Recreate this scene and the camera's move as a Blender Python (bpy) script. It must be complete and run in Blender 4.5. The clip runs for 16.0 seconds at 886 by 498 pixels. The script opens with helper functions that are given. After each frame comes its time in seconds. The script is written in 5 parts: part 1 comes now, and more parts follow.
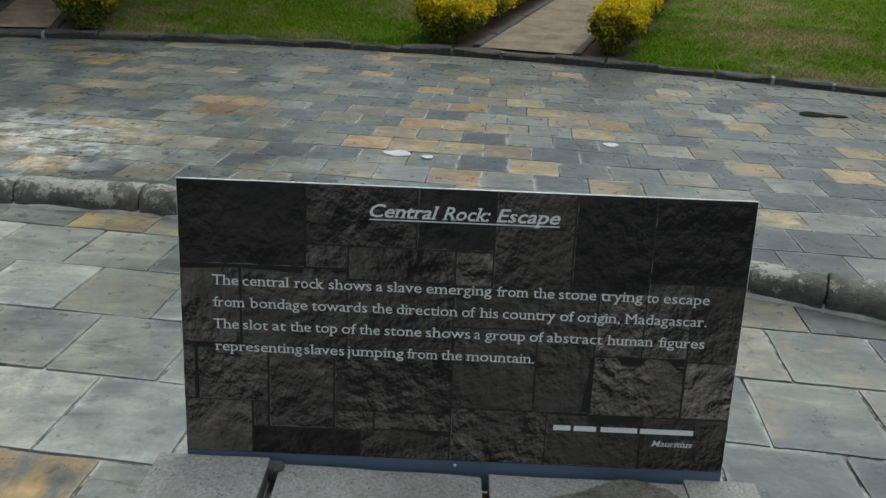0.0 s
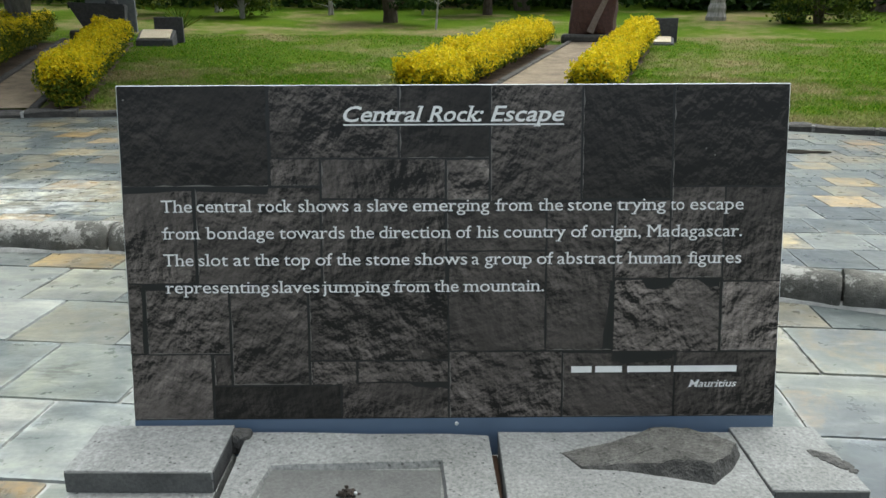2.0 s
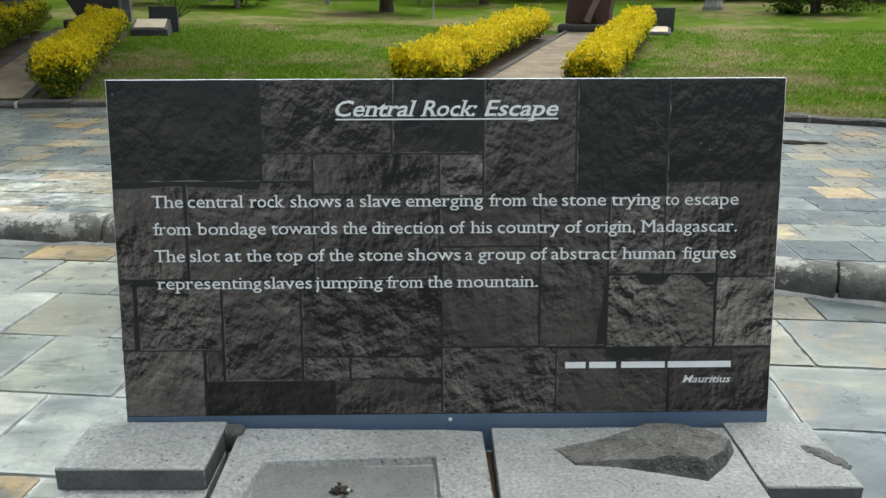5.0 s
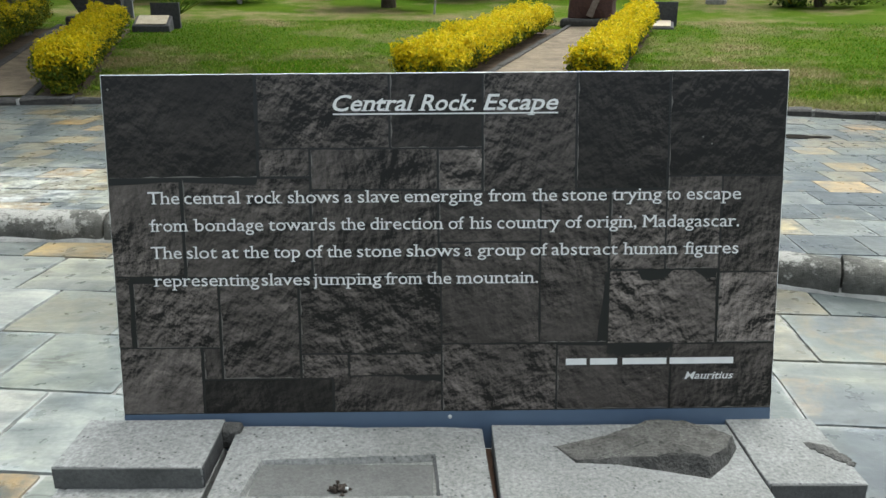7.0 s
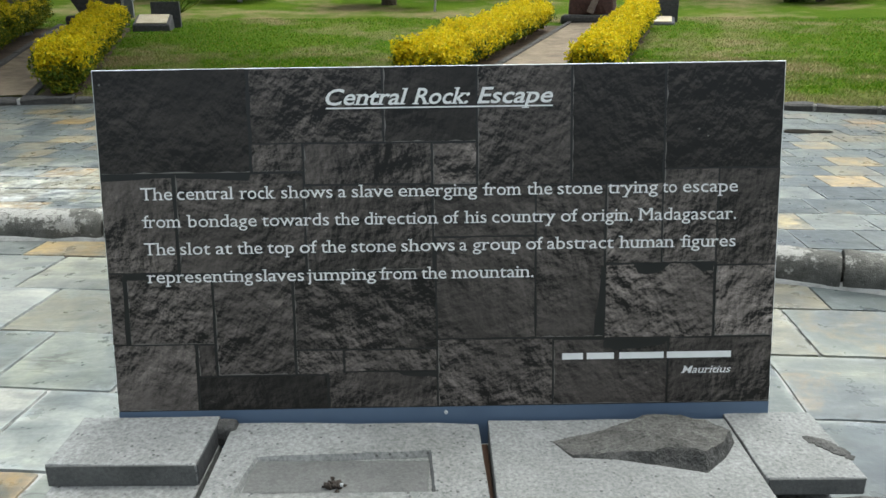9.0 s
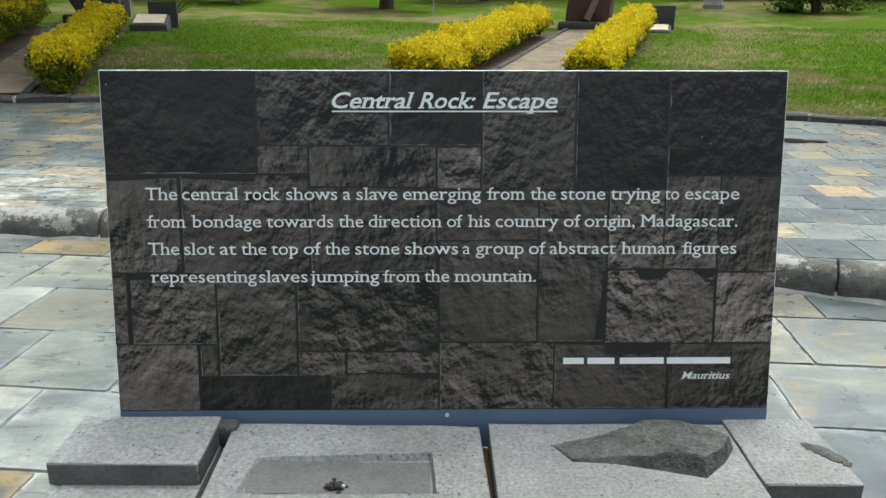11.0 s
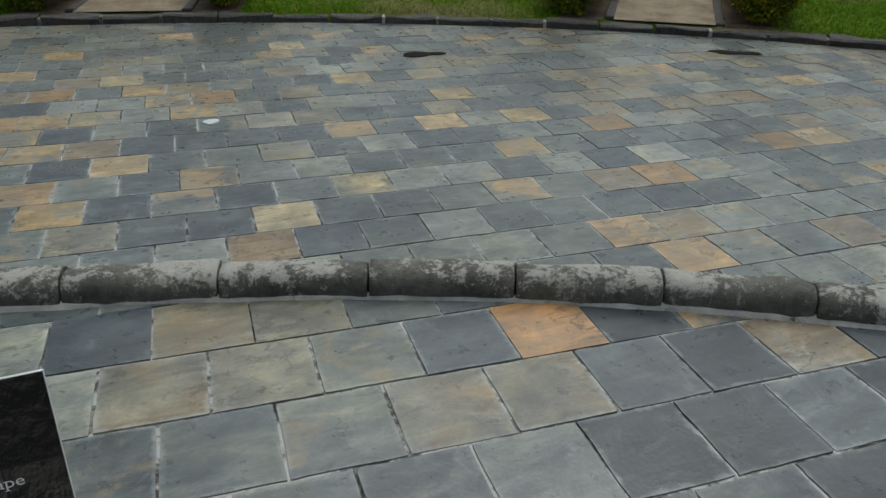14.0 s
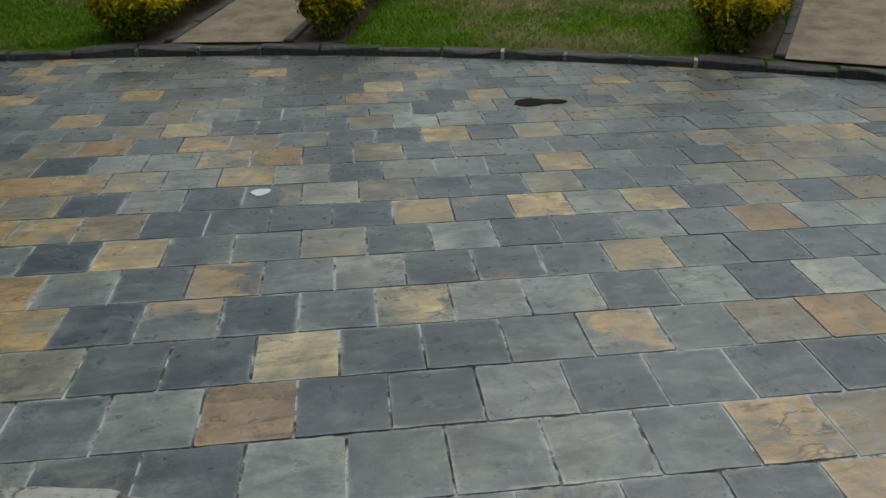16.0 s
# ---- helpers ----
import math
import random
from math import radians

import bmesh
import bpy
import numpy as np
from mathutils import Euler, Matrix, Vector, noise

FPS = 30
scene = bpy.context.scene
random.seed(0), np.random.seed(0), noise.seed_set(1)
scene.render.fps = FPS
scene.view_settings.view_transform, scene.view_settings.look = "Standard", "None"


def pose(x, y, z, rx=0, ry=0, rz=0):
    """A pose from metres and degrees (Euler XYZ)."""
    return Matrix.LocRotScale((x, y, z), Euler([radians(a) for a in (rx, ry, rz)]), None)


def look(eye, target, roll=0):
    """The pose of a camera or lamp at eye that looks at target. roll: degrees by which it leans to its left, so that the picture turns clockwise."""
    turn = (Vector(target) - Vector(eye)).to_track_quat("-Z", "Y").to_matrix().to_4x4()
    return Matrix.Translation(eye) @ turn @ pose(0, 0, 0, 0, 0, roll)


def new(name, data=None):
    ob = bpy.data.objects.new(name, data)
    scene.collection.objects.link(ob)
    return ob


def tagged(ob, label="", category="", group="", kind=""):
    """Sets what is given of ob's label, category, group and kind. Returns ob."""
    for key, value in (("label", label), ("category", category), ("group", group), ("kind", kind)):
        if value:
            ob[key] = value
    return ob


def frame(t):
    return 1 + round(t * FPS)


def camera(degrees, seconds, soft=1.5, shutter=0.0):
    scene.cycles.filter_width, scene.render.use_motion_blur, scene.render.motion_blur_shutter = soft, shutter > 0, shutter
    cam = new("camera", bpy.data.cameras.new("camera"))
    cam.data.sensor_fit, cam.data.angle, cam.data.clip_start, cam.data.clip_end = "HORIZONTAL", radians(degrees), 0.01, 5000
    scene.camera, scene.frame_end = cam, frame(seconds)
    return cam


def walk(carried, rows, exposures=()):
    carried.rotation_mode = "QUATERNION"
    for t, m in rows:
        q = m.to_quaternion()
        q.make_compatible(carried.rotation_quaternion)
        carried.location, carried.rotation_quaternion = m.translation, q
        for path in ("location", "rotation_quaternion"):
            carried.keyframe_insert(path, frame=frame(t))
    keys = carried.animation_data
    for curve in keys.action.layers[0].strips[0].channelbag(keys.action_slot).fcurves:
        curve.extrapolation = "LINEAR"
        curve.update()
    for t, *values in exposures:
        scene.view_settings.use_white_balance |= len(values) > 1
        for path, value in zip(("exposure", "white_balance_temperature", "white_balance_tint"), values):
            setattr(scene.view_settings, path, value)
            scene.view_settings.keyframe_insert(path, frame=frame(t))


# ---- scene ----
cam = camera(61.4, 16.0)
PATH = [
    (0, (-0.009, -1.006, 1.219), (-0.022, 0.829, 0.422), 2.8),
    (0.5, (-0.008, -0.976, 1.02), (-0.017, 0.89, 0.302), 1.4),
    (1, (-0.008, -0.946, 0.955), (0.003, 0.958, 0.345), 1.3),
    (1.5, (-0.005, -0.938, 0.935), (0.012, 0.975, 0.354), 0.2),
    (2, (-0.005, -0.929, 0.932), (0.007, 0.981, 0.34), 0.3),
    (2.5, (-0.012, -0.926, 0.934), (0.0, 0.98, 0.326), 0.5),
    (3, (-0.015, -0.925, 0.937), (0.002, 0.979, 0.327), 0.8),
    (3.5, (-0.013, -0.926, 0.936), (0.01, 0.978, 0.326), 0.4),
    (4, (-0.008, -0.926, 0.937), (0.017, 0.979, 0.327), 0.6),
    (6.5, (0.003, -0.911, 0.937), (0.017, 0.987, 0.307), -0.1),
    (7, (0.005, -0.911, 0.934), (0.018, 0.988, 0.306), 0.1),
    (7.5, (0.012, -0.909, 0.934), (0.025, 0.989, 0.304), -0.6),
    (8, (0.013, -0.907, 0.932), (0.008, 0.991, 0.301), -0.6),
    (8.5, (0.016, -0.905, 0.931), (0.011, 0.992, 0.298), -0.4),
    (9, (0.015, -0.906, 0.928), (0.022, 0.991, 0.294), -0.3),
    (11.5, (0.001, -0.912, 0.93), (0.025, 0.988, 0.308), 0.7),
    (12, (0.022, -0.905, 0.974), (0.085, 0.969, 0.279), -0.6),
    (12.5, (0.05, -0.884, 1.119), (0.227, 0.882, 0.198), -0.6),
    (13, (0.095, -0.879, 1.328), (0.5, 0.786, 0.296), -0.4),
    (13.5, (0.245, -0.919, 1.483), (0.923, 0.681, 0.494), -1.7),
    (14, (0.636, -0.904, 1.508), (1.349, 0.711, 0.568), 1.7),
    (14.5, (0.885, -0.744, 1.497), (1.568, 0.892, 0.572), 0.9),
    (15, (1.026, -0.437, 1.523), (1.632, 1.228, 0.594), -4.0),
    (15.5, (1.253, -0.134, 1.534), (1.643, 1.625, 0.664), -5.4),
    (16, (1.39, 0.214, 1.513), (1.746, 1.951, 0.587), -0.2),
]
EXPOSURES = [(0, 0.1), (0.5, 0.6), (1.0, 0.85), (1.5, 0.95), (9.0, 1.05), (11.5, 1.05), (12.5, 0.95), (13.0, 0.55), (13.5, 0.0), (14.0, -0.15), (14.5, -0.2), (16.0, -0.25)]
KELVIN, TINT = 6200, 2
walk(cam, [(t, look(eye, target, roll)) for t, eye, target, roll in PATH], [(t, stops, KELVIN, TINT) for t, stops in EXPOSURES])

# ---------------- world and light ----------------
world = bpy.data.worlds.new("overcast_sky")
scene.world = world
world.use_nodes = True
wn, wl = world.node_tree.nodes, world.node_tree.links
sky = wn.new("ShaderNodeTexSky")
sky.sky_type, sky.sun_disc = "NISHITA", False
sky.sun_elevation, sky.sun_rotation = radians(68), radians(40)
sky.air_density, sky.dust_density, sky.ozone_density = 1.0, 6.0, 0.6
wn["Background"].inputs["Strength"].default_value = 0.14
cloud_grey = wn.new("ShaderNodeHueSaturation")     # cloud cover takes most of the blue out of the sky
cloud_grey.inputs["Saturation"].default_value = 0.4
wl.new(sky.outputs[0], cloud_grey.inputs["Color"])
wl.new(cloud_grey.outputs[0], wn["Background"].inputs["Color"])
sun = new("sun", bpy.data.lights.new("sun", "SUN"))
sun.data.energy, sun.data.angle, sun.data.color = 1.1, radians(55), (1.0, 0.97, 0.93)
sun.matrix_world = look((14, 14, 52), (0, 0, 0))

# ---------------- helpers ----------------
CX, CY = -1.9, -7.1          # centre of the round terrace
R_KERB_IN, R_KERB_OUT = 9.12, 9.29
R_RING = 15.33               # outer edge of the paved ring
R_LAWN = 15.5                # inner edge of the lawn
Z_RING = -0.22
rng = np.random.default_rng(7)
rnd = random.Random(11)


def at(r, deg, z=0.0):
    a = radians(deg)
    return Vector((CX + r * math.sin(a), CY + r * math.cos(a), z))


def lawn_z(r):
    return -0.15 + 0.07 * max(0.0, r - R_LAWN)


def lawn_at(x, y):
    return lawn_z(math.hypot(x - CX, y - CY))


def mesh_of(name, verts, faces, material, uvs=None, smooth=False):
    me = bpy.data.meshes.new(name)
    me.from_pydata([tuple(v) for v in verts], [], [tuple(f) for f in faces])
    for m in material if isinstance(material, (list, tuple)) else [material]:
        me.materials.append(m)
    if uvs is not None:
        layer = me.uv_layers.new(name="UVMap")
        layer.data.foreach_set("uv", np.asarray(uvs, dtype=float).ravel())
    if smooth:
        me.polygons.foreach_set("use_smooth", [True] * len(me.polygons))
    me.update()
    return me


def bm_mesh(name, bm, material, smooth=False):
    me = bpy.data.meshes.new(name)
    bmesh.ops.recalc_face_normals(bm, faces=bm.faces)
    bm.to_mesh(me)
    bm.free()
    me.materials.append(material)
    if smooth:
        me.polygons.foreach_set("use_smooth", [True] * len(me.polygons))
    return me


def child(ob, parent, label=""):
    ob.parent = parent
    return tagged(ob, label) if label else ob


def part(name, bm, material, parent, label="", smooth=False):
    return child(new(name, bm_mesh(name, bm, material, smooth)), parent, label)


def thing(name, m, label, category, group=""):
    ob = new(name)
    ob.matrix_world = m
    return tagged(ob, label, category, group)


def box_bm(x0, x1, y0, y1, z0, z1, bevel=0.0, segments=1):
    bm = bmesh.new()
    bmesh.ops.create_cube(bm, size=1)
    for v in bm.verts:
        v.co = Vector(((x0 + x1) / 2 + v.co.x * (x1 - x0), (y0 + y1) / 2 + v.co.y * (y1 - y0), (z0 + z1) / 2 + v.co.z * (z1 - z0)))
    if bevel:
        bmesh.ops.bevel(bm, geom=bm.edges[:], offset=bevel, segments=segments, affect="EDGES", profile=0.5)
    return bm


def roughen(bm, amount, scale, cuts=0, seed=0.0):
    if cuts:
        bmesh.ops.subdivide_edges(bm, edges=bm.edges[:], cuts=cuts, use_grid_fill=True)
    for v in bm.verts:
        v.co += noise.noise_vector(v.co * scale + Vector((seed, seed * 1.7, 0))) * amount
    return bm


# ---------------- materials ----------------
class Mat:
    """A small wrapper that makes and wires shader nodes."""

    def __init__(self, name, rough=0.7, spec=0.5):
        self.m = bpy.data.materials.new(name)
        self.m.use_nodes = True
        self.n, self.l = self.m.node_tree.nodes, self.m.node_tree.links
        self.b = self.n["Principled BSDF"]
        self.b.inputs["Roughness"].default_value = rough
        self.b.inputs["Specular IOR Level"].default_value = spec
        self.pos = self.n.new("ShaderNodeNewGeometry").outputs["Position"]

    def set(self, sock, v):
        if isinstance(v, bpy.types.NodeSocket):
            self.l.new(v, sock)
        else:
            sock.default_value = v

    def math(self, op, a, b=0.0, c=0.0):
        n = self.n.new("ShaderNodeMath")
        n.operation = op
        for s, v in zip(n.inputs, (a, b, c)):
            self.set(s, v)
        return n.outputs[0]

    def vmath(self, op, a, b=(0, 0, 0)):
        n = self.n.new("ShaderNodeVectorMath")
        n.operation = op
        self.set(n.inputs[0], a)
        self.set(n.inputs[1], b)
        return n.outputs[0]

    def noise(self, scale, detail=4.0, rough=0.6, vec=None, distort=0.0):
        n = self.n.new("ShaderNodeTexNoise")
        self.set(n.inputs["Vector"], vec or self.pos)
        n.inputs["Scale"].default_value, n.inputs["Detail"].default_value = scale, detail
        n.inputs["Roughness"].default_value, n.inputs["Distortion"].default_value = rough, distort
        return n.outputs[0]

    def cells(self, scale, vec=None):
        n = self.n.new("ShaderNodeTexVoronoi")
        self.set(n.inputs["Vector"], vec or self.pos)
        n.inputs["Scale"].default_value = scale
        return n.outputs["Distance"]

    def span(self, v, a, b, lo=0.0, hi=1.0):
        n = self.n.new("ShaderNodeMapRange")
        for s, x in zip(n.inputs, (v, a, b, lo, hi)):
            self.set(s, x)
        return n.outputs[0]

    def ramp(self, v, *stops):
        n = self.n.new("ShaderNodeValToRGB")
        e = n.color_ramp.elements
        while len(e) < len(stops):
            e.new(0.5)
        for el, (p, c) in zip(e, stops):
            el.position, el.color = p, (*c, 1)
        self.set(n.inputs[0], v)
        return n.outputs[0]

    def mix(self, f, a, b, kind="MIX"):
        n = self.n.new("ShaderNodeMix")
        n.data_type, n.blend_type = "RGBA", kind
        self.set(n.inputs[0], f)
        for s, v in zip((n.inputs[6], n.inputs[7]), (a, b)):
            self.set(s, v if isinstance(v, bpy.types.NodeSocket) else (*v, 1))
        return n.outputs[2]

    def chance(self):
        """A number that differs from object to object and from island to island."""
        a = self.n.new("ShaderNodeObjectInfo").outputs["Random"]
        b = self.n.new("ShaderNodeNewGeometry").outputs["Random Per Island"]
        return self.math("FRACT", self.math("ADD", a, b))

    def done(self, colour, rough=None, bump=None, strength=0.3, distance=0.005):
        self.set(self.b.inputs["Base Color"], colour if isinstance(colour, bpy.types.NodeSocket) else (*colour, 1))
        if rough is not None:
            self.set(self.b.inputs["Roughness"], rough)
        if bump is not None:
            n = self.n.new("ShaderNodeBump")
            n.inputs["Strength"].default_value, n.inputs["Distance"].default_value = strength, distance
            self.l.new(bump, n.inputs["Height"])
            self.l.new(n.outputs[0], self.b.inputs["Normal"])
        return self.m


def slate(name, stops, patch, patch_from, cleft=0.35, veil=1.0):
    k = Mat(name, 0.5)
    c = k.chance()
    off = k.n.new("ShaderNodeCombineXYZ")
    k.l.new(k.math("MULTIPLY", c, 37.0), off.inputs[0])
    k.l.new(k.math("MULTIPLY", c, 91.0), off.inputs[1])
    vec = k.vmath("ADD", k.pos, off.outputs[0])
    c2 = k.math("FRACT", k.math("MULTIPLY", c, 17.31))
    c3 = k.math("FRACT", k.math("MULTIPLY", c, 71.7))
    base = k.ramp(c2, *stops)
    cloud = k.noise(5.0, 5, 0.62, vec, 0.8)
    base = k.mix(1.0, base, k.ramp(cloud, (0.32, (0.62, 0.64, 0.67)), (0.5, (1.0, 1.0, 1.0)), (0.68, (1.42, 1.40, 1.33))), "MULTIPLY")
    level = k.math("ADD", patch_from, k.math("MULTIPLY", c3, 0.35))
    where = k.noise(3.6, 8, 0.68, k.vmath("ADD", vec, (5, 9, 2)), 0.5)
    f = k.span(k.math("SUBTRACT", where, level), 0.0, 0.11)
    base = k.mix(f, base, k.mix(k.noise(14, 4, 0.6, vec), patch[0], patch[1]))
    grain = k.noise(70, 4, 0.65, vec)
    base = k.mix(1.0, base, k.ramp(grain, (0.3, (0.86, 0.86, 0.86)), (0.7, (1.13, 1.13, 1.13))), "MULTIPLY")
    # pale lime bloom along the edges of each tile
    uv = k.n.new("ShaderNodeTexCoord").outputs["UV"]
    s = k.n.new("ShaderNodeSeparateXYZ")
    k.l.new(uv, s.inputs[0])
    e1 = k.math("MINIMUM", s.outputs[0], k.math("SUBTRACT", 1.0, s.outputs[0]))
    e2 = k.math("MINIMUM", s.outputs[1], k.math("SUBTRACT", 1.0, s.outputs[1]))
    edge = k.math("ADD", k.math("MINIMUM", e1, e2), k.math("MULTIPLY", k.math("SUBTRACT", k.noise(11, 6, 0.75, vec), 0.5), 0.26))
    bloom = k.math("MULTIPLY", k.span(edge, 0.05, -0.06), k.math("ADD", 0.2, k.math("MULTIPLY", k.math("FRACT", k.math("MULTIPLY", c, 5.3)), 0.7)))
    base = k.mix(bloom, base, (0.36, 0.39, 0.40))
    # footpath grime in broad drifts over many tiles
    base = k.mix(1.0, base, k.ramp(k.noise(0.55, 4, 0.6), (0.35, (0.8, 0.8, 0.8)), (0.65, (1.12, 1.12, 1.12))), "MULTIPLY")
    haze = k.span(k.noise(1.6, 8, 0.72, k.vmath("ADD", k.pos, (3, 7, 0)), 0.6), 0.44, 0.66, 0.0, 0.26 * veil)
    base = k.mix(haze, base, (0.175, 0.19, 0.185))
    # dried lime that has run over the walkway
    far = k.n.new("ShaderNodeVectorMath")
    far.operation = "DISTANCE"
    k.l.new(k.vmath("MULTIPLY", k.pos, (0.6, 1, 0)), far.inputs[0])
    far.inputs[1].default_value = (-1.95, 3.75, 0)
    run = k.math("MULTIPLY", k.span(k.math("ADD", far.outputs["Value"], k.math("MULTIPLY", k.noise(2.2, 5, 0.7), 1.6)), 1.75, 1.15), k.span(k.noise(7, 6, 0.75), 0.42, 0.6))
    base = k.mix(k.math("MULTIPLY", run, 0.8), base, (0.55, 0.57, 0.56))
    # dirt washed from the lawn onto the outer tiles
    rim = k.n.new("ShaderNodeVectorMath")
    rim.operation = "DISTANCE"
    k.l.new(k.vmath("MULTIPLY", k.pos, (1, 1, 0)), rim.inputs[0])
    rim.inputs[1].default_value = (-1.9, -7.1, 0)
    dirt = k.math("MULTIPLY", k.span(rim.outputs["Value"], 12.8, 14.8), k.span(k.noise(1.5, 6, 0.72, None, 0.6), 0.50, 0.64))
    base = k.mix(k.math("MULTIPLY", dirt, 0.75), base, (0.045, 0.04, 0.03))
    # cleft layers of the split stone
    layer = k.math("ABSOLUTE", k.math("SUBTRACT", k.noise(3.4, 5, 0.6, k.vmath("MULTIPLY", k.vmath("ADD", vec, (1, 4, 8)), (1.0, 2.4, 1.0)), 0.35), 0.5))
    flow = k.noise(3.2, 6, 0.62, k.vmath("MULTIPLY", k.vmath("ADD", vec, (6, 2, 3)), (1.0, 3.4, 1.0)), 1.1)
    base = k.mix(1.0, base, k.ramp(flow, (0.32, (0.66, 0.69, 0.73)), (0.52, (1.0, 1.0, 1.0)), (0.68, (1.36, 1.33, 1.26))), "MULTIPLY")
    # a greener, paler bed showing through part of a tile, and dry scuffs
    bed = k.span(k.noise(2.7, 3, 0.5, k.vmath("ADD", vec, (2, 8, 4)), 0.6), 0.46, 0.62, 0.0, 0.6 * veil)
    base = k.mix(bed, base, k.mix(1.0, base, (1.45, 1.38, 1.12), "MULTIPLY"))
    scuff = k.span(k.noise(5.5, 6, 0.7, k.vmath("ADD", vec, (4, 3, 1)), 1.0), 0.57, 0.70, 0.0, 0.5 * veil)
    base = k.mix(scuff, base, (0.21, 0.225, 0.225))
    # thin dark lips where a layer of the stone has split off
    lip = k.math("MULTIPLY", k.span(layer, 0.026, 0.002), k.math("MULTIPLY", k.span(k.noise(3.0, 3, 0.5, k.vmath("ADD", vec, (9, 1, 5))), 0.47, 0.62), cleft))
    base = k.mix(lip, base, (0.035, 0.03, 0.024))
    rough = k.span(k.noise(11, 4, 0.6, vec), 0.3, 0.75, 0.24, 0.46)
    relief = k.math("ADD", k.math("ADD", k.math("MULTIPLY", cloud, 0.9), k.math("MULTIPLY", grain, 0.25)), k.math("MULTIPLY", k.span(layer, 0.0, 0.12), 0.05 + 0.25 * cleft))
    return k.done(base, rough, relief, 0.45, 0.006)


SLATE = slate("blue_grey_slate", [(0.0, (0.046, 0.057, 0.064)), (0.35, (0.068, 0.082, 0.088)), (0.65, (0.092, 0.106, 0.107)), (0.88, (0.125, 0.138, 0.130)), (1.0, (0.165, 0.176, 0.165))],
              ((0.20, 0.155, 0.085), (0.155, 0.143, 0.108)), 0.46)
DEEP = slate("deep_blue_slate", [(0.0, (0.037, 0.047, 0.058)), (0.5, (0.050, 0.062, 0.073)), (1.0, (0.064, 0.077, 0.084))], ((0.085, 0.102, 0.105), (0.12, 0.125, 0.112)), 0.46, 0.35, 0.7)
# pale tone put into the colour for sky reflected off the left tiles
PALE_SLATE = slate("sky_sheen_slate", [(0.0, (0.17, 0.185, 0.18)), (0.5, (0.23, 0.24, 0.225)), (1.0, (0.29, 0.29, 0.265))], ((0.15, 0.165, 0.165), (0.22, 0.225, 0.205)), 0.42, 0.35, 0.4)
OCHRE = slate("ochre_slate", [(0.0, (0.25, 0.165, 0.07)), (0.35, (0.225, 0.18, 0.10)), (0.7, (0.29, 0.185, 0.085)), (1.0, (0.28, 0.235, 0.145))],
              ((0.105, 0.11, 0.098), (0.17, 0.165, 0.135)), 0.31, 0.9)
RUSTY = slate("rust_brown_slate", [(0.0, (0.17, 0.105, 0.045)), (0.5, (0.20, 0.125, 0.058)), (1.0, (0.165, 0.115, 0.065))], ((0.085, 0.083, 0.075), (0.15, 0.115, 0.07)), 0.38, 0.8)
ORANGE = slate("orange_slate", [(0.0, (0.25, 0.125, 0.040)), (0.5, (0.27, 0.14, 0.048)), (1.0, (0.24, 0.128, 0.045))], ((0.15, 0.068, 0.026), (0.22, 0.145, 0.078)), 0.34, 0.8)
BUFF = slate("grey_brown_slate", [(0.0, (0.115, 0.105, 0.080)), (0.5, (0.145, 0.138, 0.112)), (1.0, (0.185, 0.178, 0.152))], ((0.17, 0.115, 0.058), (0.11, 0.105, 0.085)), 0.38, 0.6)
MIDNIGHT = slate("midnight_blue_slate", [(0.0, (0.020, 0.026, 0.033)), (0.5, (0.027, 0.034, 0.042)), (1.0, (0.036, 0.044, 0.050))], ((0.058, 0.071, 0.075), (0.08, 0.086, 0.084)), 0.50, 0.3, 0.3)
MILKY = slate("milky_grey_slate", [(0.0, (0.125, 0.14, 0.138)), (0.5, (0.165, 0.175, 0.162)), (1.0, (0.20, 0.20, 0.178))], ((0.105, 0.118, 0.115), (0.21, 0.19, 0.145)), 0.40, 0.6)
STAINED = slate("ochre_stained_slate", [(0.0, (0.055, 0.068, 0.076)), (0.5, (0.08, 0.092, 0.094)), (1.0, (0.11, 0.12, 0.115))], ((0.27, 0.18, 0.085), (0.21, 0.165, 0.095)), 0.30, 0.6)
KINDS = {"s": SLATE, "d": DEEP, "D": MIDNIGHT, "o": OCHRE, "r": RUSTY, "R": ORANGE, "b": BUFF, "p": MILKY, "t": STAINED, "w": PALE_SLATE}


def mortar():
    k = Mat("lime_mortar", 0.85)
    n = k.math("ADD", k.math("MULTIPLY", k.noise(2.6, 4, 0.6), 0.5), k.math("MULTIPLY", k.noise(16, 5, 0.75), 0.5))
    return k.done(k.ramp(n, (0.42, (0.012, 0.011, 0.01)), (0.47, (0.07, 0.068, 0.062)), (0.54, (0.33, 0.33, 0.315))), 0.9, k.noise(120, 3), 0.5, 0.003)


def worn_stone(name, dark, light, spread, pale, pale_from, bump=0.6):
    k = Mat(name, 0.85)
    n = k.noise(22, 6, 0.68)
    base = k.mix(k.span(n, 0.3, 0.7), dark, light)
    f = k.span(k.math("ADD", k.noise(spread, 5, 0.7), k.math("MULTIPLY", k.noise(40, 4, 0.7), 0.35)), pale_from, pale_from + 0.09)
    base = k.mix(f, base, pale)
    return k.done(base, 0.88, k.math("ADD", n, k.math("MULTIPLY", k.noise(90, 4, 0.7), 0.6)), bump, 0.008)


MORTAR = mortar()


